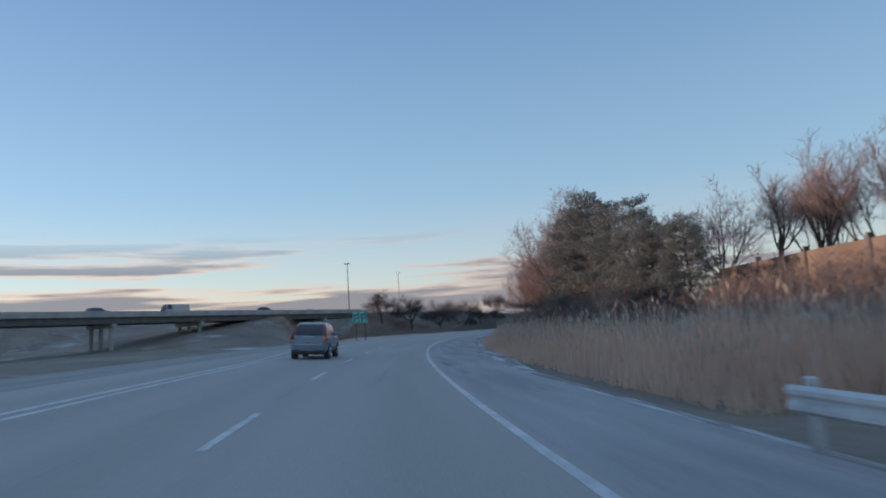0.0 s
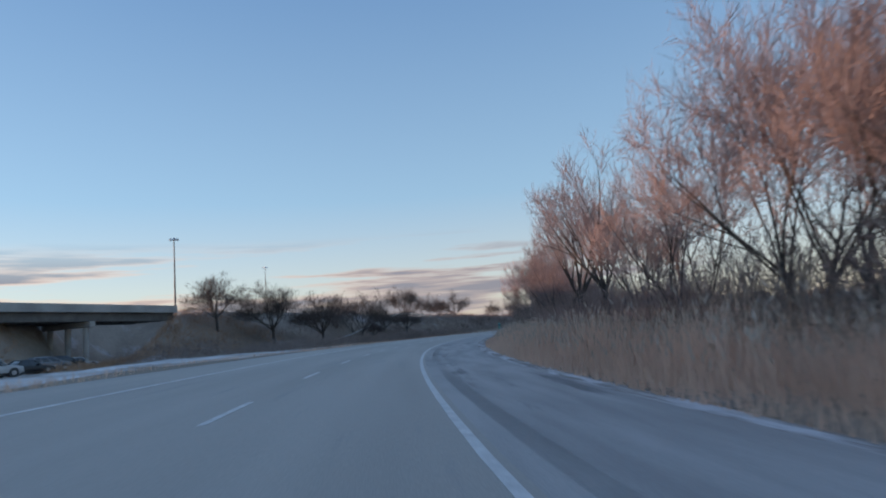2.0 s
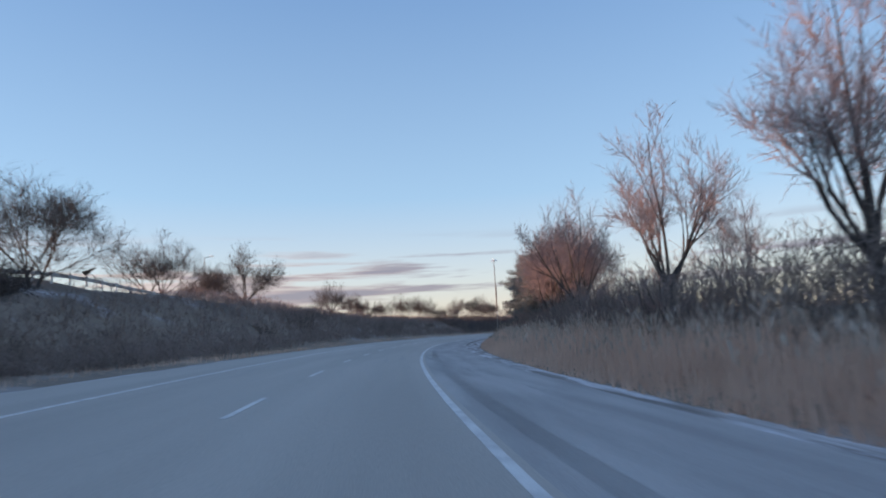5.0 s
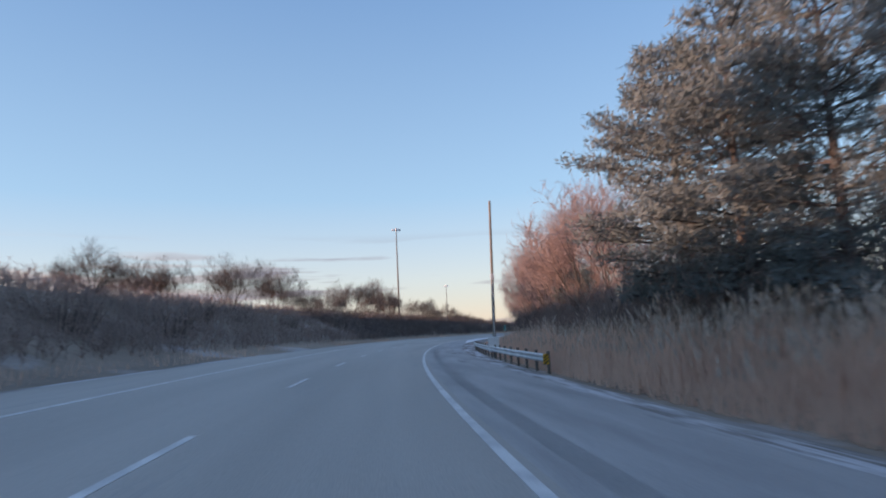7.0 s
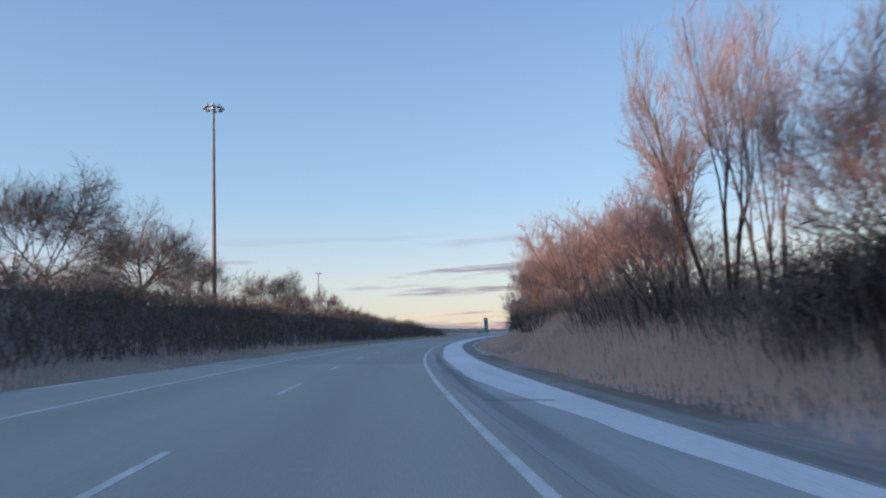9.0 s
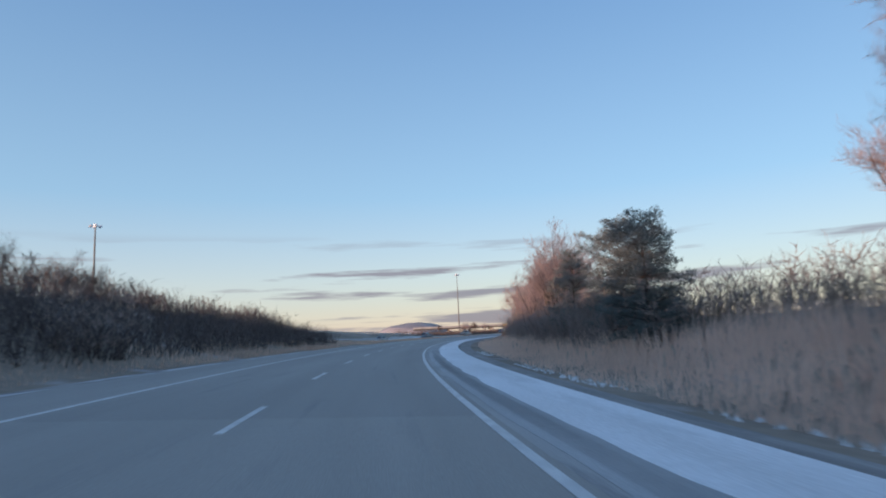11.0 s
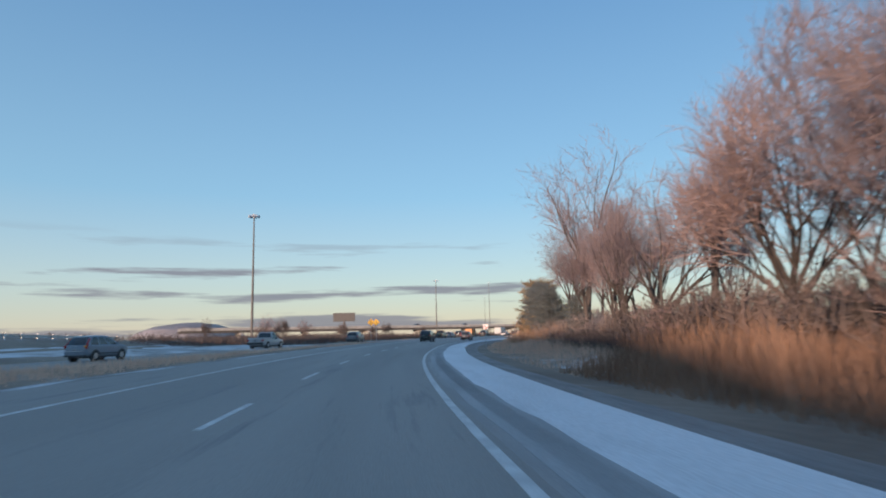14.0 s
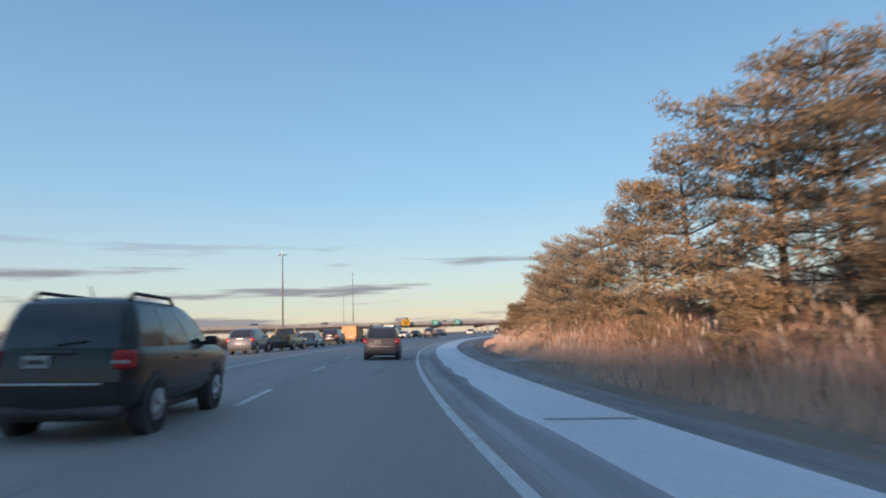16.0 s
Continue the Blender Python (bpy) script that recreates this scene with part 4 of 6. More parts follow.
# s, l, height of the crown's top
L_DOMES = [(187, -24, 10.8), (215, -24, 13.2), (232, -25, 12.2), (250, -24, 13.6), (271, -20, 10.6), (287, -19, 8.2), (300, -21, 9.0), (311, -20, 10.6), (323, -20, 11.0), (333, -20, 9.4), (344, -20, 9.4), (360, -20.5, 12.2), (374, -21, 13.0), (385, -22, 11.0), (401, -20, 10.6), (411, -22, 9.6), (421, -20, 10.0), (431, -20.5, 8.2), (440, -20, 7.4), (449, -20, 6.0)]
for s, l, top in L_DOMES:
    plant(SPREAD, s, l, (top - gz(s, l)) * 1.12, "trees on the embankment", sink=0.4, wider=1.2)
for k in range(30):
    s = 178 + 9.0 * k + RND.uniform(-3, 3)
    l = -RND.uniform(11.5, 19)
    plant(DARKSHRUB, s, l, RND.uniform(1.5, 3.0) * (0.8 if s < 230 else 1.0), "shrubs on the embankment", 3.0)
for s, l, h in ((690, -44, 5.0), (670, -46, 4.4), (640, -44, 4.6), (655, -60, 4.5), (612, -42, 3.6), (625, -37, 3.0), (690, -60, 5), (720, -70, 5), (760, -80, 5.5), (745, -66, 5), (800, -76, 5)):
    plant(SPREAD, s, l, h * 1.15, "far trees on the left", wider=0.72)


for s, l, h in ((620.5, -36.5, 5.4), (636, -37, 4.9)):
    plant(ROUND, s, l, h, "far trees on the left", wider=1.1)


def build_thicket(name, label, mat, s0, s1, l0, l1, per_m2, low, high, seed, cover=0.0, bold=1.0):
    """A continuous leafless thicket: stems with side twigs, uneven in height."""
    rng = np.random.default_rng(seed)
    n = int((s1 - s0) * abs(l1 - l0) * per_m2)
    s, l = rng.uniform(s0, s1, n), rng.uniform(l0, l1, n)
    wave = np.array([noise.noise((a * 0.16, b * 0.25, seed)) + 0.5 * noise.noise((a * 0.5, b * 0.5, seed + 4.0)) for a, b in zip(s, l)])
    keep = wave > cover - 0.55
    s, l, wave = s[keep], l[keep], wave[keep]
    n = len(s)
    h = (low + (high - low) * np.clip(0.5 + 0.75 * wave, 0, 1)) * rng.uniform(0.65, 1.1, n)
    x, y = spot(s, l)
    foot = np.stack([x, y, ground_z(s, l) - 0.15], -1)
    quads = []

    def strips(p, q, w0, w1):
        d = q - p
        side = np.cross(d, rng.normal(size=d.shape))
        side *= bold / (np.linalg.norm(side, axis=1)[:, None] + 1e-9)
        quads.append(np.stack([p - side * w0, p + side * w0, q + side * w1, q - side * w1], 1))

    mid = foot + np.stack([rng.normal(0, 0.16, n) * h, rng.normal(0, 0.16, n) * h, h * 0.55], -1)
    tip = mid + np.stack([rng.normal(0, 0.2, n) * h, rng.normal(0, 0.2, n) * h, h * 0.45], -1)
    strips(foot, mid, 0.013, 0.010)
    strips(mid, tip, 0.010, 0.003)
    for k in range(8):
        u = rng.uniform(0.15, 1, n)[:, None]
        p = np.where(u < 0.55, foot + (mid - foot) * u / 0.55, mid + (tip - mid) * (u - 0.55) / 0.45)
        d = rng.normal(size=(n, 3))
        d[:, 2] = np.abs(d[:, 2]) * 0.9 + 0.2
        strips(p, p + d / np.linalg.norm(d, axis=1)[:, None] * rng.uniform(0.25, 0.7, n)[:, None], 0.011, 0.0)
    stem = np.concatenate(quads[:2]).reshape(-1, 3)
    twig = np.concatenate(quads[2:])[:, :3].reshape(-1, 3)
    faces = np.arange(len(stem)).reshape(-1, 4).tolist() + (np.arange(len(twig)).reshape(-1, 3) + len(stem)).tolist()
    v = np.concatenate([stem, twig])
    tagged(new(name, mesh_from(name, v.tolist(), faces, mat)), label, "thicket", kind="stuff")


build_thicket("thicket", "dark leafless thicket below the trees", DARKTWIG, 33, 92, 9.8, 14.5, 10, 1.5, 3.8, 5)
build_thicket("thicket", "dark leafless thicket below the noise wall", DARKTWIG, 12, 40, 12.5, 18.2, 7, 0.8, 2.4, 61, 0.1)
build_thicket("thicket", "tall reddish leafless thicket below the trees", RUSTTWIG, 92, 132, 10.0, 14.5, 11, 1.5, 3.4, 25)
build_thicket("thicket", "tall dark leafless thicket below the trees", DARKTWIG, 128, 185, 10.0, 14.5, 13, 1.9, 4.3, 26, 0.0, 1.6)
build_thicket("thicket", "high dark leafless thicket beside the reeds", DARKTWIG, 147, 174, 10.2, 13.5, 10, 2.8, 4.4, 27, 0.0, 1.6)
build_thicket("thicket", "dark leafless thicket below the trees", DARKTWIG, 185, 345, 10.0, 14.0, 10, 1.7, 4.4, 6, 0.0, 1.6)
build_thicket("thicket", "dense dark leafless brush below the domed tree", SHADETWIG, 309, 342, 10.2, 13.4, 15, 1.8, 3.6, 63, 0.0, 2.4)
build_thicket("thicket", "dark low leafless thicket below the trees", DARKTWIG, 345, 430, 11.8, 15.0, 10, 1.0, 2.6, 8)
build_thicket("thicket", "tall brown leafless thicket below the trees", THICKET, 430, 492, 9.4, 14.0, 12, 1.6, 3.6, 48, 0.0, 1.6)
build_thicket("thicket", "low dark brush above the rusty grass slope", SHADETWIG, 485, 548, 10.6, 14.0, 16, 1.5, 3.2, 19, 0.0, 2.4)
build_thicket("thicket", "sparse low brown brush at the top of the frosty bank", SHADETWIG, 548, 576, 11.0, 14.0, 9, 0.6, 1.7, 29, 0.1, 1.3)
build_thicket("embankment_thicket", "dark leafless thicket covering the embankment slope", THICKET, 160, 345, -22, -10.6, 5.6, 0.4, 1.7, 10, 0.0, 1.6)
build_thicket("embankment_thicket", "tall dark leafless thicket covering the embankment slope", SHADETWIG, 330, 474, -21, -10.5, 7, 0.9, 2.7, 12, 0.0, 1.6)
build_thicket("embankment_scrub", "sparse scrub and weeds on the frosty slope", DARKTWIG, 128, 205, -34, -10, 3.6, 0.3, 1.9, 14, 0.2)
build_thicket("slope_brush", "dark low brush on the frosty slope", DARKTWIG, 474, 520, -33, -25, 6, 0.6, 2.2, 44, 0.15)
build_thicket("back_thicket", "tall dark leafless undergrowth behind the trees", THICKET, 40, 345, 15.5, 18, 4.5, 2.6, 5.2, 41, 0.0, 1.8)
build_thicket("back_thicket", "dark leafless undergrowth behind the trees", THICKET, 345, 600, 15.5, 18, 4.0, 1.8, 3.4, 42, 0.0, 1.8)
build_thicket("gold_thicket", "rust brush and grass below the pines, gilded as by low sun", SUNGOLDGRASS, 588, 690, 8.6, 12.5, 14, 0.5, 2.3, 15)
build_thicket("rust_thicket", "soft rust-coloured brush below the bare trees", SUNGOLDGRASS, 572, 590, 10.8, 13.5, 12, 0.7, 2.2, 18, 0.2)
build_thicket("gold_thicket", "tall rust brush among the pines, gilded as by low sun", SUNGOLDGRASS, 594, 690, 10.6, 13.5, 9, 1.2, 3.6, 20)
build_thicket("rust_bank_grass", "rust grass on the bridge abutment slope, tinted as sunlit", SUNGOLDGRASS, 120, 168, -47, -30, 6, 0.3, 1.0, 16, -0.2)


def build_reeds(name, label, s0, s1, l0, l1, per_m2, low, high, plumes, seed, ramp=2.2, fine=1.0, mat=None):
    """Dry reeds as thin bent strips, some with a plume."""
    rng = np.random.default_rng(seed)
    n = int((s1 - s0) * (l1 - l0) * per_m2)
    s, l = rng.uniform(s0, s1, n), l0 + (l1 - l0) * rng.uniform(0, 1, n) ** 0.85
    x, y = spot(s, l)
    z = ground_z(s, l)
    clump = np.array([noise.noise((a * 0.35, b * 0.6, 3.0)) for a, b in zip(s, l)])
    h = rng.uniform(low, high, n) * (0.85 + 0.55 * clump) * np.clip(1 - 0.85 * (1 - (l - l0) / ramp), 0.15, 1.0)
    turn, w = rng.uniform(0, 3.14, n), rng.uniform(0.012, 0.026, n) * fine
    lx, ly = rng.normal(0, 0.19, n) * h, rng.normal(0, 0.19, n) * h
    dx, dy = np.cos(turn) * w, np.sin(turn) * w
    base = np.stack([x, y, z - 0.1], -1)
    tip = np.stack([x + lx, y + ly, z + h], -1)
    side = np.stack([dx, dy, 0 * dx], -1)
    verts = np.stack([base - side, base + side, tip], 1).reshape(-1, 3)
    faces = np.arange(3 * n).reshape(-1, 3)
    tagged(new(name, mesh_from(name, verts.tolist(), faces.tolist(), mat or REED)), label, "reeds", kind="stuff")
    if plumes:
        pick = np.where((rng.random(n) < plumes) & (l > l0 + 1.2))[0]
        t = tip[pick]
        lean = np.stack([lx[pick] * 0.25, ly[pick] * 0.25, np.full(len(pick), 0.26)], -1)
        sd = side[pick] / w[pick][:, None] * 0.03
        v = np.stack([t - lean * 0.3, t + lean * 0.3 + sd, t + lean, t + lean * 0.3 - sd], 1).reshape(-1, 3)
        tagged(new("reed_plumes", mesh_from("reed_plumes", v.tolist(), np.arange(4 * len(pick)).reshape(-1, 4).tolist(), PLUME)), "pale feathery plumes on tall dry reeds", "reeds", kind="stuff")


build_reeds("reeds", "dense dry tan reeds and tall grass along the verge", 9, 300, 5.5, 10.8, 66, 0.95, 2.0, 0.14, 1)
build_reeds("tall_reeds", "tall dry reeds with plumes below the pines", 238, 272, 6.8, 10.6, 40, 1.3, 2.2, 0.35, 71)
build_reeds("tall_reeds", "tall dry reeds with plumes beside the thicket", 120, 160, 7.4, 10.6, 30, 1.2, 2.0, 0.4, 72)
build_reeds("tall_grass", "dry tan tall grass on the right verge", 300, 364, 5.6, 12.5, 56, 0.7, 1.7, 0.015, 2, 4.2, 0.9, MAUVEGRASS)
build_reeds("tall_grass", "short soft brown grass on the bank", 362, 412, 5.6, 13.5, 60, 0.35, 0.95, 0.0, 73, 4.2, 0.9, MAUVEGRASS)
build_reeds("tall_grass", "dry brown grass on the right verge", 410, 430, 5.6, 12.5, 56, 0.6, 1.5, 0.01, 74, 4.2, 0.9, MAUVEGRASS)
build_reeds("tall_grass", "soft dry brown grass on the right verge", 430, 500, 5.7, 12.0, 64, 0.6, 1.6, 0.01, 23, 5.2, 0.8, MAUVEGRASS)
build_reeds("rust_grass", "dry grass on the slope, tinted rust for the low sun", 499, 541, 6.3, 11.2, 84, 1.05, 1.85, 0.0, 24, 2.6, 0.85, SUNRUSTGRASS)
build_reeds("tall_grass", "sparse short dry grass on the frosty verge", 563, 594, 5.9, 11.5, 46, 0.35, 1.05, 0.02, 22, 5.0, 0.8)
build_reeds("tall_grass", "tall dry tan grass below the pines", 592, 680, 6.0, 10.6, 60, 1.1, 1.9, 0.03, 76, 3.4, 0.9)
build_reeds("tall_grass", "thin dry grass over the snowy bank", 538, 564, 6.2, 11.5, 22, 0.3, 0.8, 0.0, 75, 4.0, 0.8)
build_reeds("left_grass", "dry pale grass on the left verge", 60, 620, -12, -8.6, 12, 0.12, 0.4, 0.0, 3)
build_reeds("left_grass", "short tan dry grass beside the left shoulder", 430, 600, -14, -8.6, 24, 0.12, 0.42, 0.0, 33)
build_thicket("median_brush", "low dark brown brush between the roads", SHADETWIG, 588, 720, -40, -15, 3.2, 0.4, 1.5, 31, 0.1, 1.6)
build_thicket("field_hedge", "distant line of dark bare hedge across the field", SHADETWIG, 560, 760, -110, -92, 1.1, 1.5, 3.6, 35, -0.1, 4.0)

# ---------------------------------------------------------------- bridges, posts and signs


def line_pose(x, y, z, dx, dy):
    """A pose whose +y runs along (dx, dy)."""
    return Matrix.Translation((x, y, z)) @ Matrix.Rotation(math.atan2(-dx, dy), 4, "Z")


def build_bridge(name, label, m, length, width, deck_z, depth, piers, rail_mat, low):
    """A girder bridge along +y of m: deck, parapets, girders, and rows of round columns with caps."""
    b = thing(name, m, label, "bridge")
    part("deck", box(fresh(), 0, length / 2, deck_z - 0.15, width, length, 0.3, 0.03), CONCRETE, b, "concrete bridge deck")
    for side in (-1, 1):
        part("parapet", box(fresh(), side * (width / 2 - 0.12), length / 2, deck_z + 0.35, 0.24, length, 0.75, 0.04), rail_mat, b, "weathered concrete parapet")
    for k in range(4):
        gx = -width / 2 + 0.9 + k * (width - 1.8) / 3
        part("girder", box(fresh(), gx, length / 2, deck_z - 0.3 - depth / 2, 0.35, length, depth), POLE_STEEL, b, "dark steel girder")
    for y in piers:
        bm = fresh()
        box(bm, 0, y, deck_z - 0.3 - depth - 0.35, width - 0.6, 0.8, 0.7, 0.05)
        part("pier_cap", bm, CONCRETE, b)
        for side in (-0.34, 0, 0.34):
            part("column", rod(fresh(), (side * width, y, low), (side * width, y, deck_z - 0.3 - depth - 0.6), 0.36, None, 14), CONCRETE, b)
    return b


BRIDGE_DIR = Vector((0.607, 0.795))
build_bridge("road_bridge", "long concrete girder bridge over the exit road", line_pose(-75.3, 78.2, 0.0, *BRIDGE_DIR), 114, 9.0, 7.3, 1.1, (10, 28, 46, 64, 82, 100), CONCRETE, -0.3)


def embankment(name, label, x, y, dx, dy, length, rise, half, high, mat):
    """An earth bank whose flat crest steps from high to rise, shaping its shadow."""
    rng = random.Random(len(name) + int(length))
    n = int(length / 4)
    verts, faces = [], []
    prof = ((-half - high * 2.2, -0.6), (-half - high * 1.1, high * 0.5), (-half, high), (0, high + 0.05), (half, high), (half + high * 1.1, high * 0.5), (half + high * 2.2, -0.6))
    nx, ny = dy, -dx
    for i in range(n + 1):
        grow = high + (rise - high) * smooth(0.655, 0.74, i / n)
        for o, z in prof:
            z = z * grow / high if z > 0 else z
            o2 = o + rng.uniform(-0.3, 0.3)
            verts.append((x + dx * length * i / n + nx * o2, y + dy * length * i / n + ny * o2, z + rng.uniform(-0.12, 0.12)))
    k = len(prof)
    for i in range(n):
        for j in range(k - 1):
            faces.append((i * k + j, i * k + j + 1, (i + 1) * k + j + 1, (i + 1) * k + j))
    faces += [tuple(range(k))[::-1], tuple(n * k + j for j in range(k))]
    return tagged(new(name, mesh_from(name, verts, faces, mat, True)), label, "embankment", kind="structure")


# assumed approach bank, out of view, placed to shade the first stretch
embankment("bridge_embankment", "grassy approach embankment of the bridge, added out of view to shade the road", -74, 79.5, -0.607, -0.795, 220, 7.2, 6, 7.2, EARTH)
# invented ridge that stops the low sun shining through under the bridge
embankment("far_ridge", "added ridge beyond the bridge that blocks the low sun", -215, 70, 0.469, 0.883, 260, 12.8, 8, 12.8, EARTH)
# invented bank out of view; its shadow covers the road and lower grass
embankment("far_embankment", "added earth bank out of view that keeps low sun off the road", 60, 395, 0.995, 0.09, 240, 8.3, 6, 6.9, EARTH)


def high_mast(s, l, top, arms=8, size=1.0):
    """A tall tapered steel mast with a ring of floodlights."""
    x, y = (float(v) for v in spot(s, l))
    z = gz(s, l)
    b = thing("high_mast_lamp", Matrix.Translation((x, y, z)), "tall galvanised high-mast lamp with ring of floodlights", "street lamp", "high-mast lamps")
    h = top - z
    part("pole", rod(fresh(), (0, 0, -0.2), (0, 0, h), 0.24 * size, 0.10 * size, 12), POLE_STEEL, b, "tapered grey steel pole")
    part("base_flange", rod(fresh(), (0, 0, -0.2), (0, 0, 0.12), 0.42 * size, None, 12), CONCRETE, b)
    part("hub", rod(fresh(), (0, 0, h - 0.3), (0, 0, h + 0.25), 0.24 * size, None, 12), STEEL, b)
    for k in range(arms):
        ang = 6.2832 * k / arms
        c, sn = math.cos(ang), math.sin(ang)
        arm = part("arm", rod(fresh(), (c * 0.2, sn * 0.2, h - 0.05), (c * 0.75 * size, sn * 0.75 * size, h - 0.05), 0.03, None, 6), STEEL, b)
        part("floodlight", rod(fresh(), (c * 0.85 * size, sn * 0.85 * size, h - 0.28), (c * 0.85 * size, sn * 0.85 * size, h + 0.05), 0.26 * size, 0.13 * size, 10), STEEL, arm, "bell-shaped floodlight housing")
    return b


for s, l, top, arms in ((187.7, -66, 26.0, 8), (272.7, -120.6, 33.5, 8), (385.5, -20.2, 25.6, 8), (495, -58, 21.5, 6), (616.3, -36.4, 22.3, 8), (723.5, -45.4, 20.3, 6), (849.7, -125.5, 33.1, 4), (922, -260, 34.5, 4)):
    high_mast(s, l, top, arms)


def street_lamp(s, l, top):
    b = thing("street_lamp", at(s, l), "plain grey street lamp on the embankment road", "street lamp")
    h = top - gz(s, l)
    part("pole", rod(fresh(), (0, 0, -0.1), (0, 0, h), 0.09, 0.05, 8), POLE_STEEL, b)
    part("lamp_arm", rod(fresh(), (0, 0, h - 0.05), (0.9, 0, h + 0.1), 0.035, None, 6), POLE_STEEL, b)
    part("lamp_head", box(fresh(), 1.0, 0, h + 0.1, 0.5, 0.2, 0.12, 0.03), STEEL, b)


street_lamp(253.8, -31.5, 12.8)


def utility_pole(s, l, top):
    b = thing("utility_pole", at(s, l), "weathered wooden utility pole with small crossarm", "utility pole")
    h = top - gz(s, l)
    part("pole", rod(fresh(), (0, 0, -0.2), (0.22, 0, h), 0.10, 0.065, 10), WOOD, b)
    part("bracket", box(fresh(), 0.1, -0.12, h * 0.5, 0.22, 0.12, 0.34, 0.02), STEEL, b, "small grey bracket")
    part("conduit", rod(fresh(), (0.0, -0.11, 0), (0.11, -0.11, h * 0.5), 0.02, None, 6), STEEL, b)
    c = thing("utility_cabinet", at(s + 0.2, l - 0.05, gz(s, l)), "white metal utility cabinet beside the pole", "cabinet")
    part("body", box(fresh(), 0, -0.40, 0.62, 0.62, 0.36, 0.82, 0.03), SIGNWHITE, c)
    part("lid", box(fresh(), 0, -0.40, 1.05, 0.66, 0.40, 0.05, 0.012), SIGNWHITE, c)
    part("stand", box(fresh(), 0, -0.40, 0.12, 0.08, 0.08, 0.40), POLE_STEEL, c)


utility_pole(285.4, 5.3, 8.9)


def guard_rail(s0, s1, la, lb, top, marker):
    """A W-beam rail on steel posts."""
    x, y = (float(v) for v in spot(s0, la))
    b = thing("guard_rail", Matrix.Translation((x, y, 0)), "galvanised W-beam guard rail on steel posts", "guard rail")
    prof = ((0.0, 0.0), (-0.05, 0.04), (-0.05, 0.09), (0.0, 0.135), (0.0, 0.155), (-0.05, 0.20), (-0.05, 0.25), (0.0, 0.29))
    n = max(2, int((s1 - s0) / 1.0))
    verts, faces = [], []
    for i in range(n + 1):
        s = s0 + (s1 - s0) * i / n
        l = la + (lb - la) * i / n
        z = gz(s, l) + top - 0.29
        for back in (0.0, 0.012):
            for o, dz in prof:
                px, py = spot(s, l + o + back)
                verts.append((float(px) - x, float(py) - y, z + dz))
    k = len(prof)
    for i in range(n):
        a, c = i * 2 * k, (i + 1) * 2 * k
        for j in range(k - 1):
            faces.append((a + j, a + j + 1, c + j + 1, c + j))
            faces.append((a + k + j + 1, a + k + j, c + k + j, c + k + j + 1))
        faces.append((a + k - 1, a + 2 * k - 1, c + 2 * k - 1, c + k - 1))
        faces.append((a + k, a, c, c + k))
    part_mesh("rail", mesh_from("rail", verts, faces, STEEL), b, "corrugated steel rail")
    m = int((s1 - s0) / 1.9)
    for i in range(m + 1):
        s = s0 + 0.2 + (s1 - s0 - 0.4) * i / max(m, 1)
        l = la + (lb - la) * i / max(m, 1)
        px, py = (float(v) for v in spot(s, l + 0.12))
        z = gz(s, l)
        turn = Matrix.Translation((px - x, py - y, z)) @ Matrix.Rotation(-heading(s), 4, "Z")
        post = part("post", box(fresh(), 0, 0, top * 0.42, 0.09, 0.13, top * 0.95 + 0.3, 0.008, turn), WOOD if marker else STEEL, b)
        part("spacer", box(fresh(), -0.07, 0, top - 0.15, 0.06, 0.12, 0.2, 0.008, turn), STEEL, post)
    if marker:
        px, py = (float(v) for v in spot(s0 - 0.02, la - 0.02))
        turn = Matrix.Translation((px - x, py - y, gz(s0, la))) @ Matrix.Rotation(-heading(s0), 4, "Z")
        end = part("end_plate", box(fresh(), 0, -0.03, top - 0.17, 0.2, 0.03, 0.36, 0.02, turn), SIGNYELLOW, b, "yellow end plate with black stripes")
        for q in range(3):
            part("stripe", box(fresh(), 0, -0.05, 0, 0.045, 0.012, 0.22, 0.0, turn @ Matrix.Translation((0, 0, top - 0.17 + (q - 1) * 0.11)) @ Matrix.Rotation(0.9, 4, "Y")), BLACK, end)
    return b


guard_rail(-24, 6.3, 4.45, 4.35, 0.62, False)
guard_rail(270.2, 301, 5.3, 4.75, 0.55, True)
guard_rail(160, 330, -25, -24, 0.6, False)
guard_rail(490, 590, -42, -40, 0.55, False)


def bars(parent, spec, mat, name="lettering"):
    """Plain bars on a panel: x, z, width, height on the face at y."""
    for x, y, z, w, h in spec:
        part(name, box(fresh(), x, y, z, w, 0.012, h, 0.004), mat, parent)


